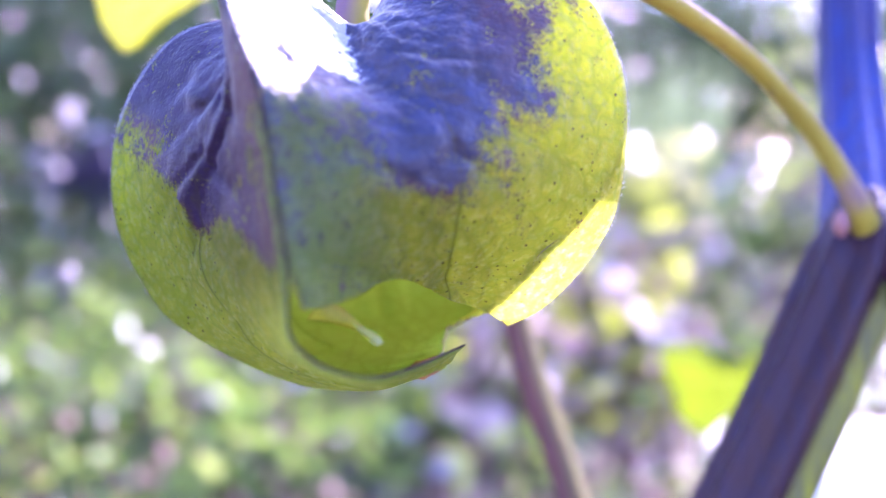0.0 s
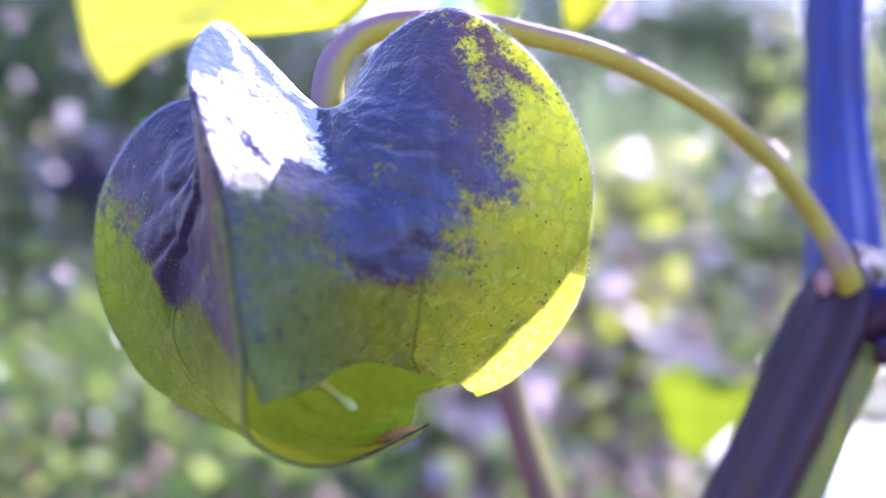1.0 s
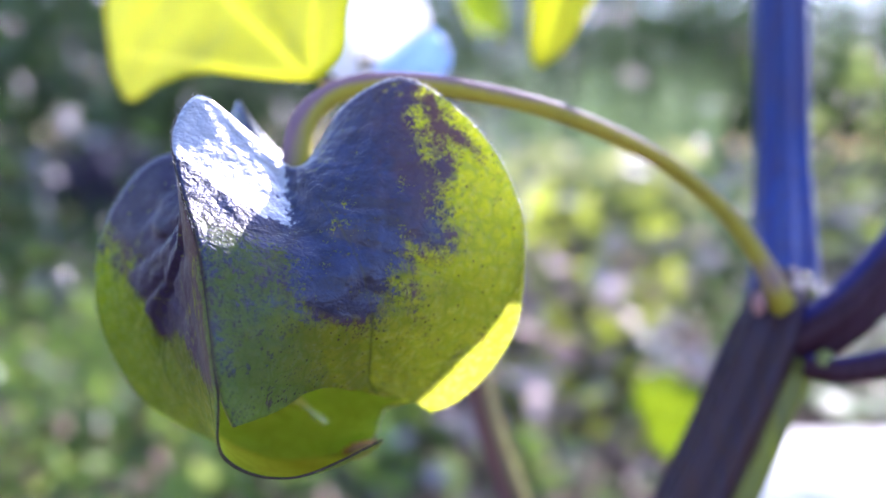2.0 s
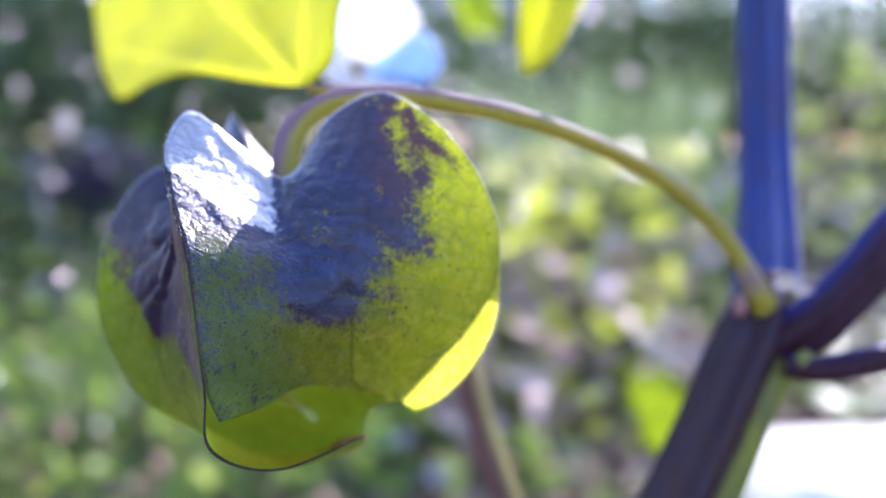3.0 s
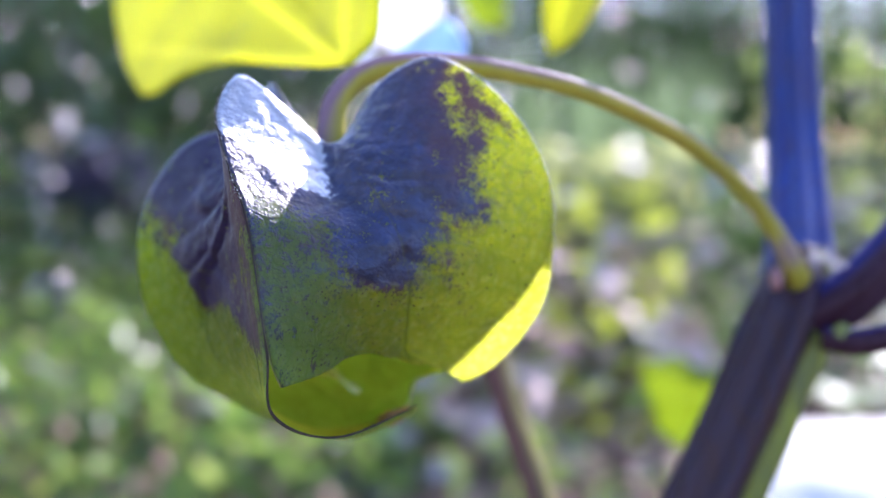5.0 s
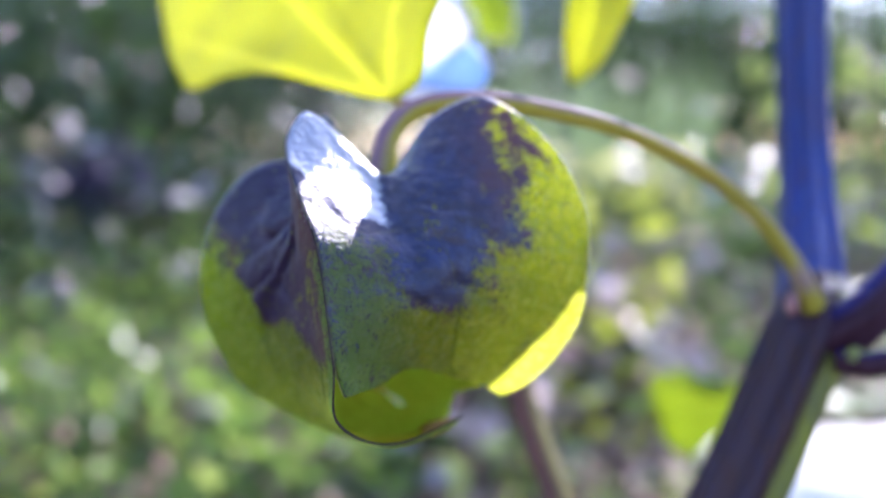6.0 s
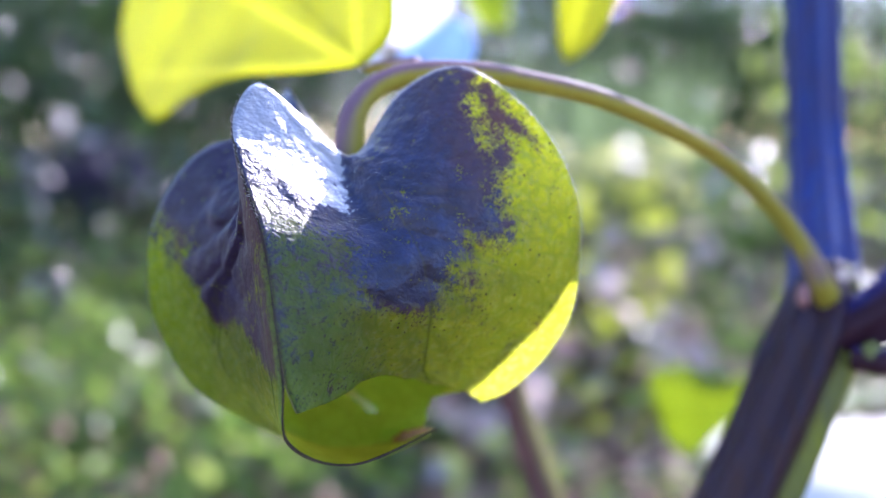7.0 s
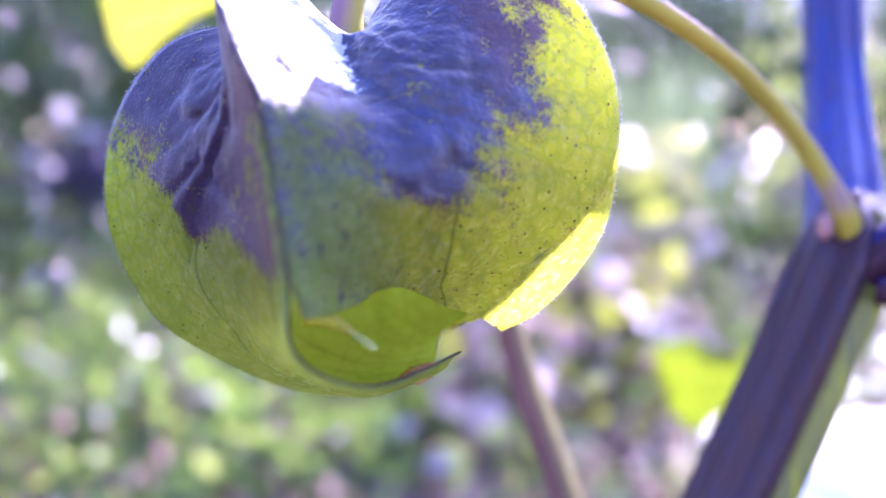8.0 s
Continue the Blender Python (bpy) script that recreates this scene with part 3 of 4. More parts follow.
def build_pod():
    pod = thing("seed_pod", BASE @ Matrix.Translation(Vector(PIVOT) * 0.001), "green papery seed pod flushed violet, hanging from a bent stalk", "seed pod")
    join = inset(RIDGE_B, RIB_FRONT, RIDGE_C, 0.004, 0.43)
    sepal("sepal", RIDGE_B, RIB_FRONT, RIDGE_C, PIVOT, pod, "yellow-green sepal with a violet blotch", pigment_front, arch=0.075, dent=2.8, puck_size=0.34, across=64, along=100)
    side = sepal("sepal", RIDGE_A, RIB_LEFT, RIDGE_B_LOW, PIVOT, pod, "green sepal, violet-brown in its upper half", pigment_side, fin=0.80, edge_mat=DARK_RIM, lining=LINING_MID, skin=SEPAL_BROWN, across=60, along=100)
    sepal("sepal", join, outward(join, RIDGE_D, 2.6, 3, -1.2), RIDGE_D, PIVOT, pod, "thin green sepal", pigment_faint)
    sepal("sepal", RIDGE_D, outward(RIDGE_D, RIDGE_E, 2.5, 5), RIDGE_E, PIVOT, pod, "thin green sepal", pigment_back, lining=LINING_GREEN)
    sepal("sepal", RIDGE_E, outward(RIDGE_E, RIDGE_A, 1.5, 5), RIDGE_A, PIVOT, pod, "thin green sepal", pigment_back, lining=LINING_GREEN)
    stalk = [(34.0, 81.6, -4.9), (32.7, 80.4, -3.0), (31.0, 80.8, 0.4), (27.1, 79.2, 4.6), (20.5, 75.0, 8.7), (13.8, 70.3, 11.1), (6.8, 65.9, 12.8), (0.8, 64.6, 13.9), (-4.1, 63.7, 14.4), (-8.9, 63.0, 14.1), (-11.9, 62.3, 12.7), (-13.4, 61.0, 10.3), (-13.5, 60.3, 7.0), (-13.4, 60.6, 4.0)]
    part("stalk", tube(mm(stalk, PIVOT), [0.0014, 0.0012, 0.00103, 0.00093, 0.00085, 0.00082, 0.0008, 0.00082, 0.0009, 0.00092, 0.00096, 0.00105, 0.0012, 0.0013], 70, 20, 0, 0, 0.03, face=(-0.45, 0, 0.88)), STALK, pod, "bent green stalk flushed violet on top")
    for line, first, last, count in ((RIDGE_A, 0.12, 0.8, 260), (RIDGE_B, 0.05, 0.5, 220), (RIDGE_C, 0.02, 0.95, 1000)):
        tagged(part("fuzz", hairs(mm(line, PIVOT), first, last, count, (POD_AXIS - Vector(PIVOT)) * 0.001, 0.00008, 0.00022), HAIR, pod, "fine pale hairs"), kind="stuff")
    tagged(part("fuzz", hairs(mm(stalk, PIVOT), 0.05, 0.9, 500, None, 0.0008, 0.00035), HAIR, pod, "fine pale hairs"), kind="stuff")
    bm = bmesh.new()
    bmesh.ops.create_uvsphere(bm, u_segments=28, v_segments=18, radius=1)
    for v in bm.verts:
        v.co = (Vector((-12.8, 62.2, -0.3)) - Vector(PIVOT)) * 0.001 + Vector((v.co.x * 0.0090, v.co.y * 0.0085, v.co.z * 0.0078)) * (1 + 0.02 * noise.noise(v.co * 3))
    part("margin", tube(mm(RIDGE_B_LOW, PIVOT), [0.00003, 0.00004, 0.00005, 0.00006, 0.00006, 0.00007, 0.00007, 0.00008, 0.00009, 0.00008, 0.00004], 160, 8, 0, 0, 0.9, start=0.25), DARK_RIM, side, "thin dark margin of the sepal")
    # an added pale sheet in place of the bright gap between the back sepals
    gap_sheet = bmesh.new()
    top, left, right = Vector((-16.2, 66.0, -10.4)), Vector((-17.4, 66.4, -12.2)), Vector((-12.4, 65.6, -13.4))
    rows = []
    for i in range(13):
        t = i / 12
        a, b = top.lerp(right, t), left.lerp(right, t)
        rows.append([gap_sheet.verts.new((a.lerp(b, k / 6) + Vector((0, -0.5 * math.sin(math.pi * k / 6) * (1 - t), 0.25 * math.sin(math.pi * t))) - Vector(PIVOT)) * 0.001) for k in range(7)])
    for a, b in zip(rows, rows[1:]):
        for k in range(6):
            gap_sheet.faces.new((a[k], a[k + 1], b[k + 1], b[k]))
    gap_ob = part("gap_sheet", gap_sheet, BRIGHT_GAP, pod, "pale yellow sheet standing in for a bright gap between the back sepals")
    sol = gap_ob.modifiers.new("thickness", "SOLIDIFY")
    sol.thickness, sol.offset = 0.00012, 0
    streak = [(-13.9, 65.6, -12.5), (-12.9, 65.4, -13.1), (-12.2, 65.3, -13.6), (-11.7, 65.2, -13.8)]
    part("gap_tip", tube(mm(streak, PIVOT), [0.0001, 0.0003, 0.0004, 0.0001], 16, 10), GAP_TIP, gap_ob, "white point of the sheet, standing in for bright background")
    tip = [(-10.0, 62.6, -15.5), (-8.9, 62.2, -15.2), (-7.6, 62.0, -14.7), (-6.8, 62.0, -14.4)]
    part("tip", tube(mm(tip, PIVOT), [0.0002, 0.0007, 0.0004, 0.00006], 12, 10, 0, 0, 0.3), TIP, side, "withered red-brown tip")
    part("berry", bm, BERRY, pod, "round green berry inside")
    return pod


POD = build_pod()


# ---- the plant ----
def build_plant():
    o = (38, 84, -6)
    plant = thing("plant", BASE @ Matrix.Translation(Vector(o) * 0.001), "tall violet-stemmed garden plant forking at a node", "plant")
    low = [(-75, 100, -580), (-55, 96, -300), (-20, 90, -130), (4, 86, -76), (17.2, 84.5, -47), (25.8, 84, -28.4), (31, 84, -16.7), (34.6, 84, -8.0), (36.2, 85.6, -1.5)]
    part("main_stem", tube(mm(low, o), [0.0075, 0.0065, 0.0056, 0.0050, 0.0047, 0.0045, 0.0044, 0.0043, 0.0022], 110, 84, 7, 0.12, 0.04, face=(0.62, -0.70, -0.36)), STEM_LOW, plant, "violet stem, green on its under side")
    upper = [(34.6, 84.2, -9), (37.8, 89.5, -1), (40.3, 95.5, 9.0), (41.4, 98.5, 18.4), (42.3, 101, 40), (43.8, 103, 72), (46.3, 106, 146)]
    part("upper_stem", tube(mm(upper, o), [0.0038, 0.0036, 0.0032, 0.0031, 0.0032, 0.0033, 0.0029], 60, 72, 7, 0.11, 0.02), STEM, plant, "blue-violet ribbed stem")
    side = [(34.5, 83, -9.5), (39, 80.8, -6.4), (44, 80.3, -1.2), (48.3, 80.4, 3.9), (57, 80, 13), (80, 79, 30)]
    part("side_branch", tube(mm(side, o), [0.0030, 0.0027, 0.0026, 0.0026, 0.0025, 0.0022], 50, 36, 5, 0.10, 0.03, face=(-0.62, 0.1, 0.75)), BRANCH, plant, "dark red-violet branch")
    twig = [(35.5, 79.4, -10.8), (37.5, 77.7, -11.0), (40.5, 76.8, -10.4), (46.3, 76.4, -8.9), (56, 76, -6.6), (78, 75, -2)]
    part("twig", tube(mm(twig, o), [0.0013, 0.00135, 0.0014, 0.00145, 0.0015, 0.0013], 50, 24, 0, 0.0, 0.05, face=(-0.2, 0, 1)), BRANCH, plant, "thin dark violet twig")
    bm = bmesh.new()
    bmesh.ops.create_uvsphere(bm, u_segments=16, v_segments=12, radius=1)
    for v in bm.verts:
        v.co = (Vector((31.0, 80.6, -4.5)) - Vector(o)) * 0.001 + Vector((v.co.x * 0.0007, v.co.y * 0.0008, v.co.z * 0.0013)) * (1 + 0.12 * noise.noise(v.co * 2))
    part("bud", bm, BUD, plant, "small pale pink bud")
    bm = bmesh.new()
    bmesh.ops.create_uvsphere(bm, u_segments=18, v_segments=12, radius=1)
    for v in bm.verts:
        v.co = (Vector((36.7, 78.3, -10.7)) - Vector(o)) * 0.001 + Vector((v.co.x * 0.0012, v.co.y * 0.0012, v.co.z * 0.0017)) * (1 + 0.15 * noise.noise(v.co * 2))
    part("leaf_scar", bm, SCAR, plant, "yellow-green scar where a leaf fell")
    tagged(part("fuzz", hairs(mm([(34.6, 80.5, -2.6), (36.2, 81.0, -2.4), (38.2, 80.6, -3.4)], o), 0.0, 1.0, 420, Vector((0, 0.002, -0.004)), 0.0006, 0.0007), HAIR, plant, "white hairs in the axil"), kind="stuff")
    return plant


build_plant()


def blade(outline, length, width, camber=0.15, curl=0.1, rows=30, cols=16, lobes=0.0, seed=0.0):
    """A leaf blade along +y with its outline from a function of 0..1."""
    bm = bmesh.new()
    grid = []
    for i in range(rows + 1):
        t = i / rows
        w = width * outline(t) + 1e-5
        row = []
        for k in range(cols + 1):
            s = 2 * k / cols - 1
            ww = w * (1 + lobes * noise.noise(Vector((seed, t * 6, math.copysign(1, s)))))
            z = -camber * width * s * s + curl * length * (t * t) * -0.5 + 0.02 * length * noise.noise(Vector((s * 2, t * 4, seed)))
            row.append(bm.verts.new((ww * s, length * t, z)))
        grid.append(row)
    for a, b in zip(grid, grid[1:]):
        for k in range(cols):
            bm.faces.new((a[k], a[k + 1], b[k + 1], b[k]))
    return bm


def off_rib(p, end):
    """Distance from a rib that runs from the base to its end, in units of the rib's tapering width."""
    t = min(max(p.dot(end) / end.length_squared, 0.0), 1.0)
    return (p - end * t).length / (1.0 - 0.55 * t)


def lobed_leaf(name, base, outline, label, category="leaf", ribs=(), camber=2.0, rings=16, per=12, mat=None, stalk_to=None, hub=None):
    """A leaf spread from its base, or from a hub, to a smooth closed outline, with ribs and a stalk; millimetres."""
    o = Vector(base)
    h = Vector(hub) - o if hub else Vector((0, 0, 0))
    leaf = thing(name, BASE @ Matrix.Translation(o * 0.001), label, category)
    bm = bmesh.new()
    pale = bm.verts.layers.float.new("rib")
    pts = [Vector(p) - o for p in outline]
    n = (len(pts) - 1) * per
    centre = bm.verts.new(h * 0.001)
    rows = [[centre] * (n + 1)]
    normal = (pts[1] - pts[-2]).cross(pts[len(pts) // 2]).normalized()
    for r in range(1, rings + 1):
        f = r / rings
        row = []
        for k in range(n + 1):
            e = spline(pts, k / n)
            q = h + (e - h) * f
            bend = (1.5 * f * f if hub else camber * math.sin(f * 2.6) * (1 - abs(2 * k / n - 1))) + 0.6 * noise.noise(q * 0.12 + o)
            p = q + normal * (bend - (1.5 if hub and r == rings else 0.0) * 0.2)
            row.append(bm.verts.new(p * 0.001))
            row[-1][pale] = max([max(0.0, 1 - off_rib(q, spline(pts, share) * reach)) for share, reach in ribs] + [0.0])
        rows.append(row)
    for a, b in zip(rows, rows[1:]):
        for k in range(n):
            quad = [a[k], a[k + 1], b[k + 1], b[k]]
            bm.faces.new(list(dict.fromkeys(quad)))
    bmesh.ops.recalc_face_normals(bm, faces=bm.faces)
    body = part("blade", bm, mat or LEAF, leaf)
    sol = body.modifiers.new("thickness", "SOLIDIFY")
    sol.thickness, sol.offset = 0.00022, 0
    for share, reach in (() if hub else ribs):
        e = spline(pts, share) * reach
        line = [normal * 0.1, e * 0.35 + normal * (camber * math.sin(0.9) * (1 - abs(2 * share - 1))), e * 0.7 + normal * (camber * math.sin(1.8) * (1 - abs(2 * share - 1))), e + normal * (camber * math.sin(2.6 * reach) * (1 - abs(2 * share - 1)))]
        part("rib", tube([p * 0.001 for p in line], [0.00025, 0.0002, 0.00012, 0.00006], 16, 8), RIB, body)
    if stalk_to:
        t = Vector(stalk_to) - o
        part("petiole", tube([p * 0.001 for p in (Vector((0, 0, 0)), t * 0.4 + Vector((0, 0, 0.15)), t)], [0.0004, 0.0005, 0.0007], 14, 12), STALK, leaf)
    return leaf


UPPER_LEAF = lobed_leaf("leaf", (-14.2, 71, 15.8), [(-13.2, 70.1, 15.6), (-10.7, 67.9, 17.5), (-10.2, 68.5, 22.1), (-8.9, 69.2, 30.4), (-14.2, 77.6, 41.6), (-32.8, 99.4, 50.6), (-54.1, 122.3, 53.0), (-59.5, 125.4, 42.6), (-55.4, 118.0, 29.9), (-50.1, 110.6, 22.8), (-46.5, 106.2, 20.4), (-38.6, 98.1, 21.3), (-29.5, 88.4, 20.3), (-20.7, 78.5, 17.5), (-15.9, 73.0, 16.1), (-13.2, 70.1, 15.6)],
    "bright yellow-green lobed leaf lit from behind", ribs=((0.27, 0.9), (0.40, 0.95), (0.53, 0.9), (0.66, 0.8)), hub=(-28.5, 91.0, 34.9), rings=26, stalk_to=(-9.5, 66.5, 14.6))
lobed_leaf("leaf", (17, 108, 52), [(13, 106, 50), (10.5, 105, 42), (9.3, 105, 32), (9.7, 104, 25.9), (11.5, 104, 26.0), (14.5, 105, 29), (18.4, 106, 36), (23, 107, 46), (20, 108, 51)],
    "narrow hanging yellow-green leaf tip lit from behind", ribs=((0.4, 0.9),), stalk_to=(43.3, 102, 64))
lobed_leaf("leaf", (78, 205, -40), [(74, 203, -33), (68, 200, -37.5), (63.0, 200, -37.0), (58, 200, -31.0), (53, 199, -31.5), (48.2, 198, -32), (47.4, 198, -37), (50.5, 199, -44), (52.5, 200, -50), (59.5, 201, -55.5), (66, 202, -51), (74, 204, -45)],
    "small yellow-green leaf low behind the stem", ribs=((0.4, 0.85), (0.6, 0.85)), mat=LEAF_DIM, stalk_to=(35, 87, -13))
lobed_leaf("leaf", (-2, 260, 100), [(0, 262, 96), (3, 262, 86), (8, 262, 76), (12, 262, 78), (17, 262, 76), (17, 262, 90), (10, 262, 98)],
    "pale yellow-green leaf further back", ribs=((0.4, 0.85),), mat=LEAF_DIM, stalk_to=(44.2, 103.5, 86))


def build_flower():
    c = Vector((-12.2, 112, 32.2))
    flower = thing("flower", BASE @ Matrix.Translation(c * 0.001) @ pose(0, 0, 0, 72, 12, 20) @ Matrix.Scale(1.12, 4), "pale blue bell flower with a white throat, sunlit", "flower")
    for j in range(5):
        bm = bmesh.new()
        grid = []
        for i in range(13):
            t = i / 12
            r = 1.2 + 8.6 * t ** 0.8
            z = 7 * (1 - t) ** 1.4 - 7
            half = math.pi / 5 * (1.02 if t < 0.7 else 1.02 - 0.75 * ((t - 0.7) / 0.3) ** 2.2)
            row = [bm.verts.new((r * math.cos(2 * math.pi * j / 5 + half * s) * 0.001, r * math.sin(2 * math.pi * j / 5 + half * s) * 0.001, (-z - 0.6 * s * s) * 0.001 - 0.007)) for s in (-1, -0.5, 0, 0.5, 1)]
            grid.append(row)
        for a, b in zip(grid, grid[1:]):
            for k in range(4):
                bm.faces.new((a[k], a[k + 1], b[k + 1], b[k]))
        p = part("petal", bm, PETAL_BLUE if j == 0 else PETAL, flower)
        sol = p.modifiers.new("thickness", "SOLIDIFY")
        sol.thickness, sol.offset = 0.0002, 0
    stem = [(0, 0, -0.007), (0.001, 0.002, -0.013), (0.004, 0.010, -0.022)]
    part("stalk", tube([Vector(p) for p in stem], [0.0009, 0.0008, 0.0009], 12, 10), STALK, flower)
    return flower


FLOWER = build_flower()


def build_back_stem():
    o = (4, 105, -22)
    ob = thing("young_plant", BASE @ Matrix.Translation(Vector(o) * 0.001), "slender brown-green young plant rising behind the seed pod", "plant")
    line = [(-5, 108, 4), (-1.5, 106.5, -3), (1.0, 105, -11), (4.3, 105, -23.5), (9, 105, -37), (16, 104, -60), (26, 103, -95), (45, 104, -280), (55, 110, -590)]
    part("stem", tube(mm(line, o), [0.0012, 0.0015, 0.0017, 0.0019, 0.0020, 0.0022, 0.0024, 0.003, 0.0035], 80, 20, 5, 0.06, 0.03), BACK_STEM, ob)


build_back_stem()

# ---- the garden ----
GROUND = plain("soil", (0.035, 0.028, 0.02), (0.09, 0.075, 0.045), 6.0, 0.95, 0.01)
bm = bmesh.new()
N = 90
gv = []
for i in range(N + 1):
    a = i / N
    for k in range(N + 1):
        b = 2 * k / N - 1
        y = -6 + 146 * a ** 3
        x = (6 + 90 * a ** 3) * b
        gv.append(bm.verts.new((x, y, 0.03 * noise.noise(Vector((x, y, 0))) * (1 if y < 12 else 0))))
for i in range(N):
    for k in range(N):
        q = i * (N + 1) + k
        bm.faces.new((gv[q], gv[q + 1], gv[q + N + 2], gv[q + N + 1]))
ground = part("ground", bm, GROUND, None)
tagged(ground, "dark garden soil under leaf litter", "ground", kind="structure")

rng = np.random.default_rng(7)


def leaf_cloud(centres, sizes, tilt, fold=0.25, narrow=0.45):
    """Many small folded leaves: 6 corners and 4 faces each."""
    n = len(centres)
    az = rng.uniform(0, 2 * np.pi, n)
    el = rng.normal(tilt[0], tilt[1], n)
    d = np.stack([np.cos(az) * np.cos(el), np.sin(az) * np.cos(el), np.sin(el)], 1)
    ref = rng.normal(size=(n, 3))
    s = np.cross(d, ref)
    s /= np.linalg.norm(s, axis=1)[:, None] + 1e-9
    up = np.cross(s, d)
    L, w = sizes[:, None], sizes[:, None] * narrow
    base, tip = centres - d * L / 2, centres + d * L / 2
    m = centres - d * L * 0.08
    a, b = m + s * w / 2 + up * w * fold, m - s * w / 2 + up * w * fold
    verts = np.stack([base, a, tip, b, m - up * w * 0.05], 1).reshape(-1, 3)
    i = np.arange(n)[:, None] * 5
    faces = np.concatenate([i + f for f in ([0, 1, 4], [1, 2, 4], [2, 3, 4], [3, 0, 4])], 0)
    return verts, faces


def cloud_mesh(name, verts, faces, material, parent=None):
    me = bpy.data.meshes.new(name)
    me.from_pydata(verts.tolist(), [], faces.tolist())
    me.materials.append(material)
    me.polygons.foreach_set("use_smooth", [True] * len(me.polygons))
    ob = new(name, me)
    ob.parent = parent
    return ob


WEED = leafy("weed_leaf", (0.05, 0.11, 0.03), (0.16, 0.30, 0.05), 0.4, 0.3, 12.0, 0.5, 0.6, 0.0002)
WEED_PALE = leafy("pale_weed_leaf", (0.17, 0.24, 0.10), (0.40, 0.52, 0.10), 0.4, 0.3, 12.0, 0.4, 0.6, 0.0002)
LITTER = plain("dry_leaf", (0.08, 0.05, 0.038), (0.28, 0.19, 0.15), 9.0, 0.7, 0.001)
LITTER_GLINT = plain("litter_glint", (0.17, 0.155, 0.155), (0.37, 0.345, 0.35), 9.0, 0.8, 0.001, 0.1)
WEED_YELLOW = leafy("yellow_weed_leaf", (0.15, 0.20, 0.04), (0.42, 0.50, 0.05), 0.55, 0.25, 12.0, 0.4, 0.6, 0.0002)
COVER = leafy("ground_cover_leaf", (0.07, 0.13, 0.045), (0.28, 0.44, 0.07), 0.5, 0.4, 12.0, 0.5, 0.3, 0.0002)
DUSK = leafy("dark_violet_leaf", (0.035, 0.035, 0.075), (0.05, 0.04, 0.09), 0.2, 0.6, 12.0, 0.4, 0.2, 0.0002)
GRASS = leafy("grass_blade", (0.08, 0.125, 0.06), (0.20, 0.29, 0.13), 0.5, 0.35, 9.0, 0.4, 0.4, 0.0002)
WEED_LIGHT = leafy("light_weed_leaf", (0.24, 0.28, 0.12), (0.58, 0.62, 0.24), 0.5, 0.35, 12.0, 0.4, 0.5, 0.0002)
PINK_LITTER = plain("pinkish_leaf", (0.18, 0.12, 0.095), (0.54, 0.43, 0.39), 9.0, 0.8, 0.001, 0.1)
SHRUB = leafy("shrub_leaf", (0.025, 0.055, 0.02), (0.07, 0.14, 0.03), 0.35, 0.2, 4.0, 0.5, 0.6, 0.0002)
BARK = plain("bark", (0.05, 0.04, 0.03), (0.12, 0.10, 0.08), 14.0, 0.9, 0.01)


def field(n, y0, y1, power=1.5):
    y = y0 + (y1 - y0) * rng.uniform(0, 1, n) ** power
    x = rng.uniform(-0.85, 0.85, n) * (y + 0.4)
    clear = (x > 0.34) & (x < 1.35) & (y < 1.2)
    return x[~clear], y[~clear]


# fallen leaves
x, y = field(9000, 0.75, 7.0)
v, f = leaf_cloud(np.stack([x, y, rng.uniform(0.005, 0.05, len(x))], 1), rng.uniform(0.03, 0.09, len(x)), (0, 0.35), 0.2, 0.5)
tagged(cloud_mesh("leaf_litter", v, f, LITTER), "dry pinkish-brown fallen leaves on the soil", "leaf litter", kind="stuff")
# scattered pale leaves, added for blurred glints as well as litter
x, y = field(1000, 0.85, 3.5, 1.0)
v, f = leaf_cloud(np.stack([x, y, rng.uniform(0.0, 1.0, len(x)) ** 2 * 0.6 + 0.03], 1), rng.uniform(0.015, 0.05, len(x)), (0, 0.6), 0.2, 0.7)
tagged(cloud_mesh("pale_leaves", v, f, LITTER_GLINT), "pale leaves among the weeds, standing in for litter and blurred glints", "leaf litter", kind="stuff")
# low weeds in patches
for count, mat, label, lift in ((9000, WEED, "dark green low weeds covering the ground", 0.16), (3500, WEED_PALE, "pale green sunlit weeds among the litter", 0.2)):
    x, y = field(count, 0.8, 6.5)
    patch = np.array([noise.noise(Vector((a * 1.3 + 7, b * 1.3, lift * 30))) for a, b in zip(x, y)])
    keep = (patch - 0.25 * np.clip(x / (y + 0.4), -1, 1)) > -0.05
    x, y = x[keep], y[keep]
    z = rng.uniform(0.02, 1, len(x)) ** 1.5 * lift * (0.6 + 0.4 * rng.uniform(size=len(x)))
    v, f = leaf_cloud(np.stack([x, y, z], 1), rng.uniform(0.02, 0.06, len(x)), (0.4, 0.5), 0.2, 0.5)
    tagged(cloud_mesh("weeds", v, f, mat), label, "weeds", kind="stuff")


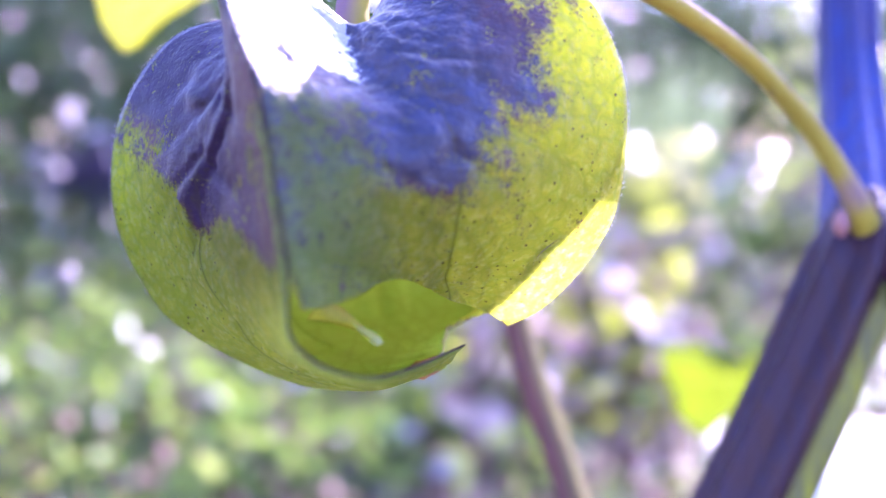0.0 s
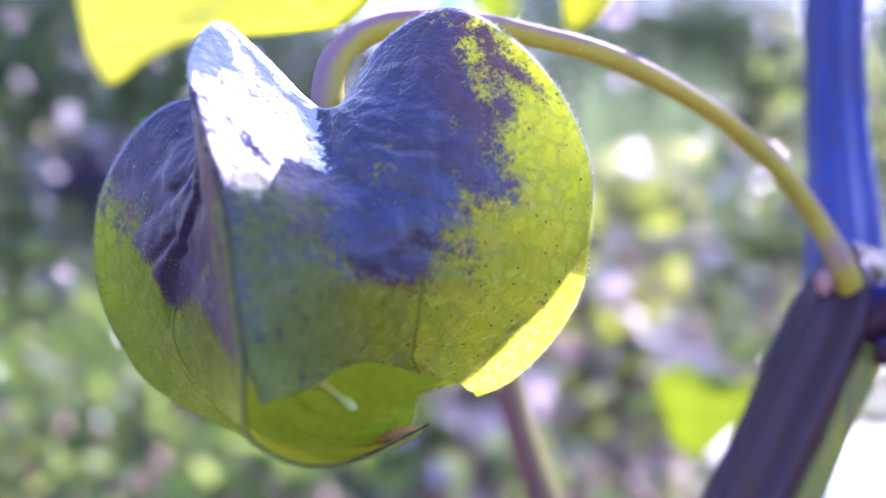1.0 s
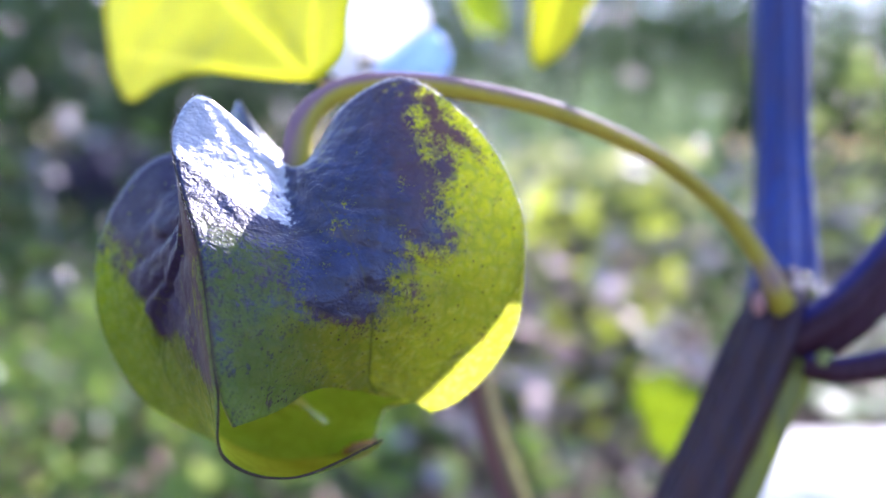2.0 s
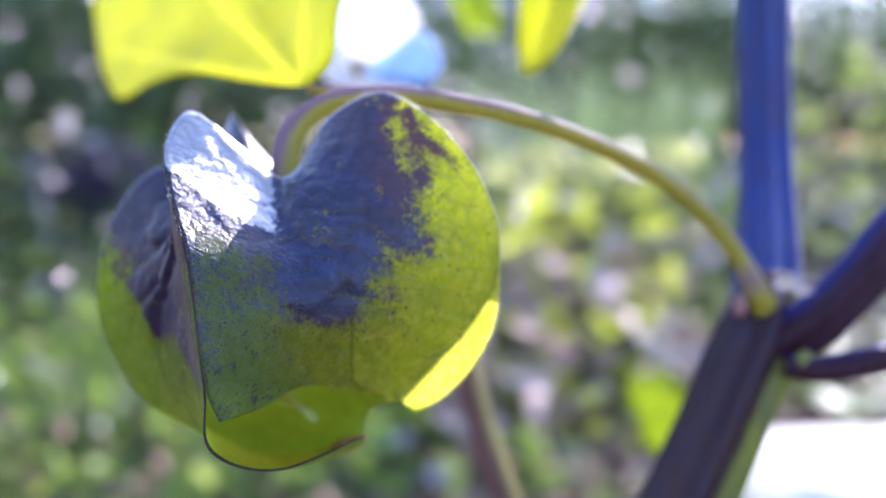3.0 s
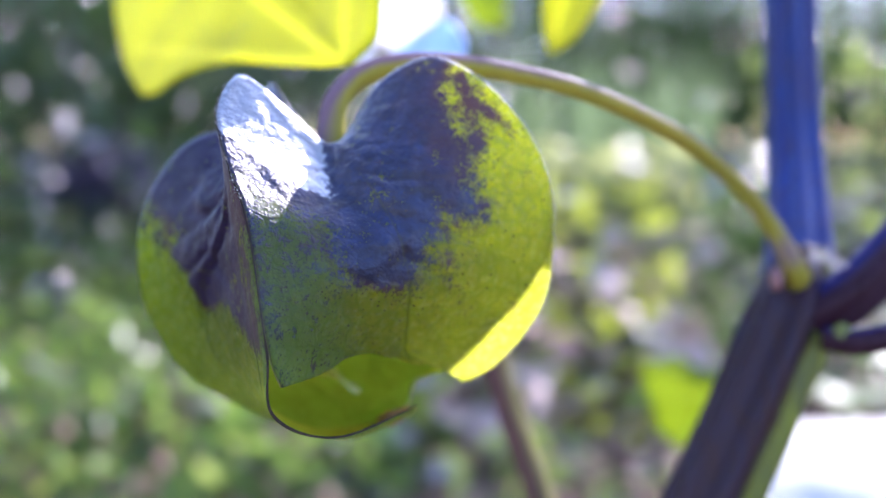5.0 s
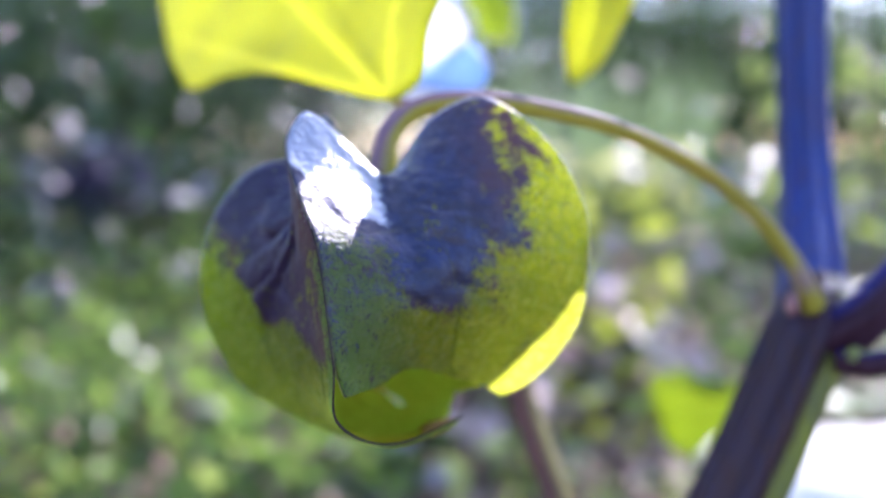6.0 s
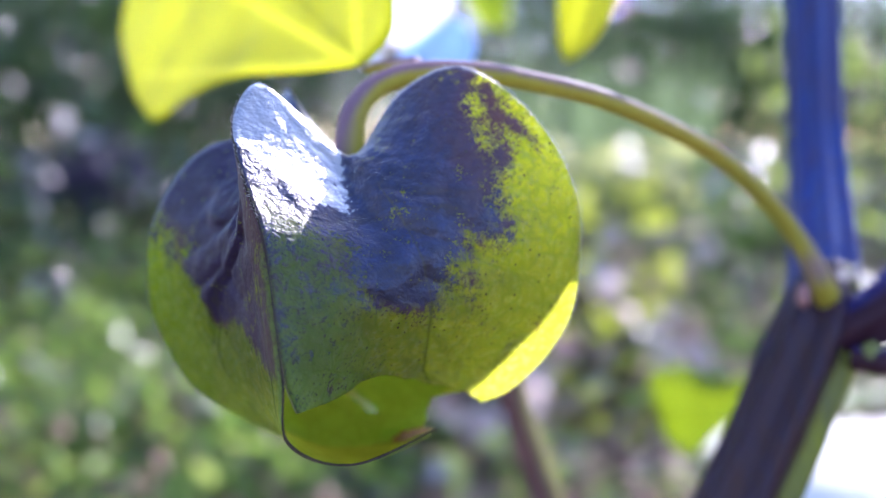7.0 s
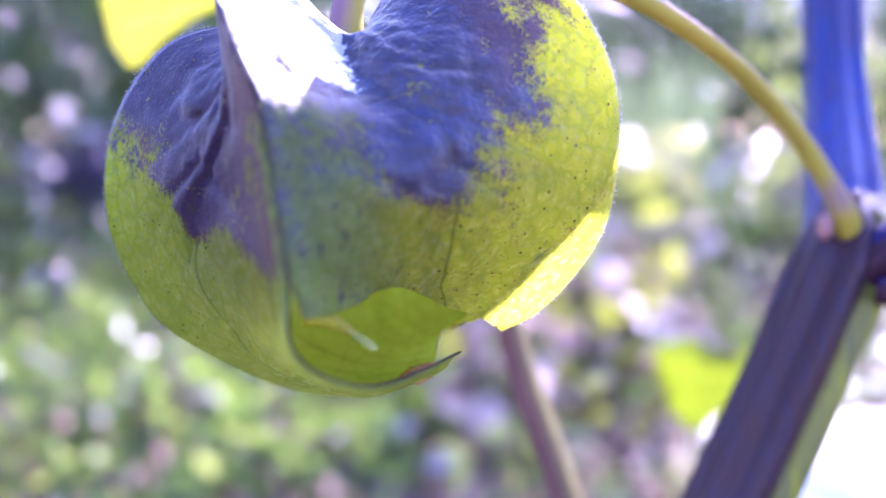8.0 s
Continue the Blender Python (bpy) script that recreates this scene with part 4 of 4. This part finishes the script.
def build_shrub(height, spread, leaves, size):
    """A bush or small tree: a forked tapering trunk and a loose crown of leaves."""
    s = thing("shrub", Matrix(), "dark green leafy shrub with an uneven crown", "shrub", "shrubs behind the garden bed")
    tips = []
    line = [Vector((0, 0, -0.05)), Vector((0.03, 0.02, height * 0.25)), Vector((-0.03, 0.04, height * 0.5)), Vector((0.02, 0, height * 0.85))]
    part("trunk", tube(line, [0.05 * height / 2, 0.035 * height / 2, 0.025 * height / 2, 0.008], 14, 10, 0, 0, 0.08), BARK, s)
    for k in range(7):
        a = k * 2.4
        st = spline(line, 0.2 + 0.09 * k)
        e = Vector((math.cos(a) * spread * 0.75, math.sin(a) * spread * 0.75, height * (0.4 + 0.08 * k)))
        part("limb", tube([st, (st + e) / 2 + Vector((0, 0, 0.08 * height)), e], [0.012 * height, 0.008 * height, 0.003], 10, 7), BARK, s)
        tips.append(e)
    tips.append(Vector((0, 0, height * 0.9)))
    pick = rng.integers(0, len(tips), leaves)
    base = np.array([tuple(tips[i]) for i in pick])
    c = base + rng.normal(size=(leaves, 3)) * np.array([spread * 0.36, spread * 0.36, height * 0.15])
    c[:, 2] = np.maximum(c[:, 2], 0.03 + 0.1 * rng.uniform(size=leaves))
    v, f = leaf_cloud(c, rng.uniform(0.6, 1.4, leaves) * size, (-0.2, 0.7))
    cloud_mesh("crown", v, f, SHRUB, s)
    return s


rng = np.random.default_rng(11)
small = build_shrub(1.35, 0.75, 4200, 0.07)
tall = build_shrub(3.4, 1.5, 6000, 0.10)
small.matrix_world = pose(-1.6, 3.2, 0)
tall.matrix_world = pose(-3.4, 7.5, 0)
for k in range(9):
    copy_thing(small, pose(-4.2 + 1.05 * k + rng.uniform(-0.3, 0.3), 4.4 + rng.uniform(-0.7, 0.9) + (0.6 if k > 5 else 0), 0, 0, 0, rng.uniform(0, 360)))
for k in (0, 1, 2, 3, 4, 5, 6, 8, 9, 10):
    copy_thing(tall, pose(-11 + 2.3 * k + rng.uniform(-0.6, 0.6), 10 + rng.uniform(-1.5, 3), 0, 0, 0, rng.uniform(0, 360)))

for x, y, scale in ((1.45, 4.3, 0.95), (3.3, 4.4, 1.1)):
    copy_thing(small, pose(x, y, 0, 0, 0, 70 * x) @ Matrix.Scale(scale, 4))
rng = np.random.default_rng(12)
# undergrowth: taller leafy weeds filling the middle distance
MID = leafy("undergrowth_leaf", (0.07, 0.13, 0.05), (0.20, 0.32, 0.06), 0.4, 0.4, 9.0, 0.5, 0.3, 0.0002)
for count, mat, top, label in ((9000, SHRUB, 0.75, "dark green undergrowth"), (6000, MID, 0.6, "mid-green leafy undergrowth with sunlit leaves")):
    x, y = field(count, 1.7, 5.2, 1.0)
    lump = np.array([noise.noise(Vector((a * 1.1, b * 1.1, top * 20))) for a, b in zip(x, y)])
    keep = (lump > -0.15) & ~((x > 0.02 * y) & (x < 0.32 * y) & (y < 3.2) & (rng.uniform(size=len(x)) < 0.6)) & ~((y < 2.9) & (x > 0.32 + 0.55 * (y - 1)) & (x < 1.5 + 0.65 * (y - 1)))
    x, y, lump = x[keep], y[keep], lump[keep]
    z = rng.uniform(0.02, 1, len(x)) * top * (0.55 + lump)
    v, f = leaf_cloud(np.stack([x, y, np.abs(z)], 1), rng.uniform(0.03, 0.08, len(x)), (0.1, 0.6), 0.2, 0.5)
    tagged(cloud_mesh("undergrowth", v, f, mat), label, "undergrowth", kind="stuff")
# paler, pinkish dry leaves on the side where the slab lies
n = 360
y = rng.uniform(0.95, 2.6, n)
x = (rng.uniform(0.0, 0.36, n)) * y
v, f = leaf_cloud(np.stack([x, y, rng.uniform(0.03, 0.34, n)], 1), rng.uniform(0.03, 0.09, n), (0, 0.5), 0.2, 0.7)
tagged(cloud_mesh("pale_leaves", v, f, PINK_LITTER), "pale pinkish dry leaves heaped near the slab", "leaf litter", kind="stuff")
# single pale leaves that stand out, the whitest in place of blurred glints: bearing and drop from the camera's axis,
# distance in metres, length
for mat, label, spots in (
        (LITTER_GLINT, "a few large pale leaves standing in for blurred glints", ((-0.551, 0.066, 2.0, 0.06), (-0.509, 0.261, 2.4, 0.07), (-0.578, 0.22, 2.2, 0.06), (0.116, 0.093, 1.5, 0.045), (0.166, 0.066, 1.5, 0.045), (0.227, 0.016, 1.5, 0.05), (0.28, 0.0, 1.5, 0.04),
            (0.212, -0.19, 1.5, 0.05), (0.15, -0.20, 1.5, 0.05), (-0.011, -0.222, 1.4, 0.045), (-0.011, -0.302, 1.2, 0.04), (-0.133, -0.313, 1.2, 0.04), (0.10, -0.175, 1.6, 0.05), (0.055, 0.158, 2.4, 0.07), (0.475, 0.13, 2.0, 0.08), (0.51, 0.131, 2.0, 0.08), (0.56, 0.20, 2.2, 0.07), (0.54, 0.05, 2.0, 0.06))),
        (PINK_LITTER, "a few broad pinkish dry leaves", ((0.25, 0.236, 2.3, 0.08), (0.32, -0.12, 1.5, 0.09), (0.335, -0.145, 1.5, 0.08), (0.21, -0.075, 1.7, 0.09), (0.245, -0.105, 1.7, 0.08), (-0.24, -0.26, 1.3, 0.04)))):
    p = np.array([tuple(at(q[0] * q[2] * 820, q[2] * 820, q[1] * q[2] * 820)) for q in spots])
    v, f = leaf_cloud(p, np.array([q[3] for q in spots]), (0.3, 0.3), 0.15, 0.75)
    tagged(cloud_mesh("pale_leaves", v, f, mat), label, "leaf litter", kind="stuff")
# yellow-green leaves catching the light
n = 380
y = rng.uniform(1.0, 2.6, n)
x = rng.uniform(-0.05, 0.30, n) * y
v, f = leaf_cloud(np.stack([x, y, 0.03 + 0.4 * rng.uniform(size=n) ** 1.4], 1), rng.uniform(0.03, 0.07, n), (0.2, 0.5), 0.2, 0.55)
tagged(cloud_mesh("weeds", v, f, WEED_YELLOW), "yellow-green weed leaves lit from behind", "weeds", kind="stuff")
# a dark violet clump among the undergrowth
n = 260
p = np.array(tuple(at(-0.455 * 1900, 1900, 0.095 * 1900)))
v, f = leaf_cloud(p + rng.normal(size=(n, 3)) * np.array([0.075, 0.06, 0.045]), rng.uniform(0.03, 0.06, n), (0.1, 0.5), 0.2, 0.6)
tagged(cloud_mesh("undergrowth", v, f, DUSK), "dark blue-violet leaves in the undergrowth", "undergrowth", kind="stuff")
# pale leaves of taller weeds behind the stalk
n = 800
y = rng.uniform(1.6, 2.7, n)
x = rng.uniform(0.05, 0.34, n) * y
v, f = leaf_cloud(np.stack([x, y, 0.08 + 0.42 * rng.uniform(size=n)], 1), rng.uniform(0.04, 0.09, n), (0.2, 0.5), 0.2, 0.6)
tagged(cloud_mesh("weeds", v, f, WEED_LIGHT), "pale green leaves of taller weeds", "weeds", kind="stuff")
n = 240
y = rng.uniform(2.0, 3.2, n)
x = rng.uniform(0.40, 0.64, n) * y
v, f = leaf_cloud(np.stack([x, y, 0.1 + 0.75 * rng.uniform(size=n)], 1), rng.uniform(0.03, 0.08, n), (0.2, 0.5), 0.2, 0.6)
tagged(cloud_mesh("weeds", v, f, WEED_PALE), "pale green leaves of tall weeds beyond the slab", "weeds", kind="stuff")
# upright grass
n = 800
y = rng.uniform(1.8, 3.6, n)
x = rng.uniform(0.05, 0.36, n) * y
h = rng.uniform(0.3, 0.85, n)
v, f = leaf_cloud(np.stack([x, y, h / 2], 1), h, (1.35, 0.15), 0.1, 0.035)
tagged(cloud_mesh("tall_grass", v, f, GRASS), "upright green grass blades", "grass", kind="stuff")

# pale slab beside the bed
PALE = plain("pale_concrete", (0.50, 0.50, 0.48), (0.66, 0.65, 0.63), 12, 0.8, 0.002)
bm = bmesh.new()
bmesh.ops.create_cube(bm, size=1)
for q in bm.verts:
    q.co = Vector((q.co.x * 0.9, q.co.y * 0.42, q.co.z * 0.05))
bmesh.ops.bevel(bm, geom=bm.edges[:], offset=0.006, segments=2, affect="EDGES")
slab = part("paving_slab", bm, PALE, None)
slab.matrix_world = pose(0.84, 0.92, 0.035, 0, 0, 3)
tagged(slab, "pale concrete paving slab in full sun", "paving slab")


def build_weed(place, turn, size, count, mat, label):
    """A small broad-leaved weed: a stem with pairs of pointed leaves."""
    w = thing("weed", Matrix.Translation(place) @ pose(0, 0, 0, 0, 0, turn), label, "weed", "broad-leaved weeds by the slab")
    top = size * count * 0.45 + 0.06
    part("stem", tube([Vector((0, 0, -0.02)), Vector((0.01, 0, top * 0.5)), Vector((0, 0.01, top))], [0.003, 0.0025, 0.0012], 12, 8), BACK_STEM, w)
    for k in range(count):
        leaf = part("leaf", blade(lambda t: math.sin(math.pi * t ** 0.8) ** 0.9, size * (1.1 - 0.06 * k), size * 0.36, 0.2, 0.5, 12, 6, 0.1, k), mat, w)
        leaf.matrix_local = Matrix.Translation((0, 0, top * (0.35 + 0.65 * k / count))) @ pose(0, 0, 0, 20, 0, 137.5 * k)
    return w


build_weed(Vector((0.55, 0.93, 0.05)), 20, 0.085, 6, MID, "dark green broad-leaved weed in front of the slab")
build_weed(Vector((0.33, 0.80, 0.0)), 140, 0.05, 4, WEED_PALE, "yellow-green broad-leaved weed in front of the slab")
build_weed(Vector((0.36, 1.35, 0.0)), 70, 0.07, 6, WEED_PALE, "yellow-green broad-leaved weed beside the slab")

# leafy ground cover in the sun on the side away from the slab
n = 2600
y = rng.uniform(0.85, 2.3, n)
x = rng.uniform(-0.75, 0.12, n) * (y + 0.2)
lump = np.array([noise.noise(Vector((a * 3.1, b * 2.6, 17.0))) for a, b in zip(x, y)])
x, y, lump = x[lump > 0.0], y[lump > 0.0], lump[lump > 0.0]
v, f = leaf_cloud(np.stack([x, y, 0.03 + (0.10 + 0.25 * lump) * rng.uniform(size=len(x))], 1), rng.uniform(0.025, 0.06, len(x)), (0.35, 0.5), 0.2, 0.6)
tagged(cloud_mesh("weeds", v, f, COVER), "fresh green ground cover with sunlit leaves", "weeds", kind="stuff")
# more yellow-green leaves among the litter behind the stalk
n = 420
y = rng.uniform(1.1, 2.6, n)
x = rng.uniform(0.05, 0.32, n) * y
v, f = leaf_cloud(np.stack([x, y, 0.05 + 0.36 * rng.uniform(size=n)], 1), rng.uniform(0.03, 0.065, n), (0.2, 0.5), 0.2, 0.55)
tagged(cloud_mesh("weeds", v, f, WEED_YELLOW), "yellow-green weed leaves in loose tufts", "weeds", kind="stuff")
# the bed goes on around and behind the viewer
n = 7000
x, y = rng.uniform(-4.5, 4.5, n), rng.uniform(-3.5, 0.75, n)
v, f = leaf_cloud(np.stack([x, y, rng.uniform(0.005, 0.05, n)], 1), rng.uniform(0.03, 0.09, n), (0, 0.35), 0.2, 0.5)
tagged(cloud_mesh("leaf_litter", v, f, LITTER), "dry brown fallen leaves around the plant", "leaf litter", kind="stuff")
n = 9000
x, y = rng.uniform(-6, 6, n), rng.uniform(-3.5, 5.0, n)
keep = np.array([noise.noise(Vector((a * 1.1, b * 1.1, 3.0))) > -0.05 for a, b in zip(x, y)]) & ((y < 0.7) | (np.abs(x) > 0.85 * (y + 0.4)))
x, y = x[keep], y[keep]
v, f = leaf_cloud(np.stack([x, y, 0.01 + 0.09 * rng.uniform(size=len(x))], 1), rng.uniform(0.02, 0.06, len(x)), (0.4, 0.5), 0.2, 0.5)
tagged(cloud_mesh("weeds", v, f, WEED), "low green weeds around the plant", "weeds", kind="stuff")

# ---- what moves ----
SWAY_ROWS = [
    (0.0, 0.21, -0.06, 2.05),
    (0.2, 0.42, 0.27, 0.89),
    (0.5, -0.67, 0.09, 1.69),
    (0.7, -0.26, -0.28, 1.58),
    (1.0, -0.08, 0.35, 0.69),
    (1.2, -0.37, 0.01, 0.39),
    (1.5, 0.52, 0.28, -0.58),
    (1.7, 0.67, 0.19, 0.42),
    (2.8, 0.14, 0.54, -0.90),
    (3.0, 0.26, 0.34, -1.13),
    (3.2, 0.95, 0.68, -1.90),
    (3.5, -0.00, -0.00, 0.00),
    (3.8, 0.32, 0.65, -1.07),
    (4.0, 0.09, -0.18, -0.93),
    (4.2, -0.12, 0.36, 0.45),
    (4.5, -0.13, 0.23, -0.75),
    (4.7, 0.75, 0.44, -0.65),
    (5.8, 0.27, 0.70, -0.40),
    (6.0, -0.24, 1.17, -1.29),
    (6.2, -0.76, 2.04, -1.27),
    (6.5, 0.74, 2.44, -2.04),
    (6.8, 0.03, 2.03, 0.08),
    (7.0, 0.92, 1.26, -1.17),
    (7.2, 1.05, 0.68, -0.74),
    (7.5, -0.22, 0.00, 1.33),
    (7.7, 0.26, 0.57, 1.50),
    (8.0, 0.17, 0.42, 2.97),
]
LEAF_ROWS = [
    (0.0, 0.8, 0.6, -2.5, -2.4, 1.4),
    (0.2, 0.8, 0.6, -4.6, -4.2, 0.3),
    (0.5, 0.8, 0.6, -2.3, -2.1, 0.3),
    (0.7, 0.8, 0.6, -2.4, -2.2, 0.1),
    (1.0, 0.8, 0.6, -1.6, -1.8, 2.1),
    (1.2, 0.8, 0.4, -2.1, -1.7, -0.7),
    (1.5, 0.2, 0.5, -0.1, 0.0, -0.8),
    (1.7, 0.7, 0.3, 0.5, 0.6, -0.9),
    (2.8, 0.5, 0.1, -0.0, 0.2, -1.4),
    (3.0, 0.6, 0.8, 1.2, 1.1, -0.1),
    (3.2, 0.6, 0.5, -0.0, 0.1, -1.2),
    (3.5, -0.0, 0.0, 0.4, 0.4, -0.4),
    (3.8, 0.4, 0.4, 0.6, 0.8, -2.1),
    (4.0, 0.2, -0.3, 0.4, 0.3, 0.6),
    (4.2, 1.3, 0.5, -1.5, -0.9, -3.3),
    (4.5, 0.4, 0.3, -0.3, -0.0, -2.0),
    (4.7, 0.9, 0.1, -0.5, -0.5, 0.4),
    (5.8, 1.2, 0.3, 3.4, 3.5, -2.5),
    (6.0, 1.0, 0.6, 3.7, 3.5, -1.2),
    (6.2, 1.4, 1.4, 3.0, 3.3, -4.4),
    (6.5, 1.5, 1.8, 2.4, 2.9, -5.3),
    (6.8, 1.7, 1.9, -1.5, -0.3, -7.1),
    (7.0, 0.9, 1.1, -2.9, -2.4, -1.2),
    (7.2, 0.8, 0.5, 0.1, 0.0, 0.6),
    (7.5, 0.8, 0.6, -1.9, -1.5, -1.5),
    (7.7, 0.8, 0.6, -2.1, -1.5, -2.8),
    (8.0, 0.8, 0.6, -3.4, -2.9, -0.7),
]

def motions():
    rows = []
    for t, a, b, c in SWAY_ROWS:
        w = Vector((radians(a), radians(b), radians(c)))
        turn = Matrix.Rotation(w.length, 4, w.normalized()) if w.length > 1e-6 else Matrix()
        rows.append((t, BASE @ Matrix.Translation(Vector(PIVOT) * 0.001) @ turn))
    walk(POD, rows)
    o = Vector((-14.2, 71, 15.8))
    rest = FLOWER.matrix_world.copy()
    leaf_rows, flower_rows = [], []
    for t, dx, dz, a, b, c in LEAF_ROWS:
        w = Vector((radians(a), radians(b), radians(c)))
        turn = Matrix.Rotation(w.length, 4, w.normalized()) if w.length > 1e-6 else Matrix()
        leaf_rows.append((t, BASE @ Matrix.Translation((o + Vector((dx, 0, dz))) * 0.001) @ turn))
        flower_rows.append((t, Matrix.Translation(BASE.to_3x3() @ Vector((dx, 0, dz)) * 0.001) @ rest))
    walk(UPPER_LEAF, leaf_rows)
    walk(FLOWER, flower_rows)


motions()
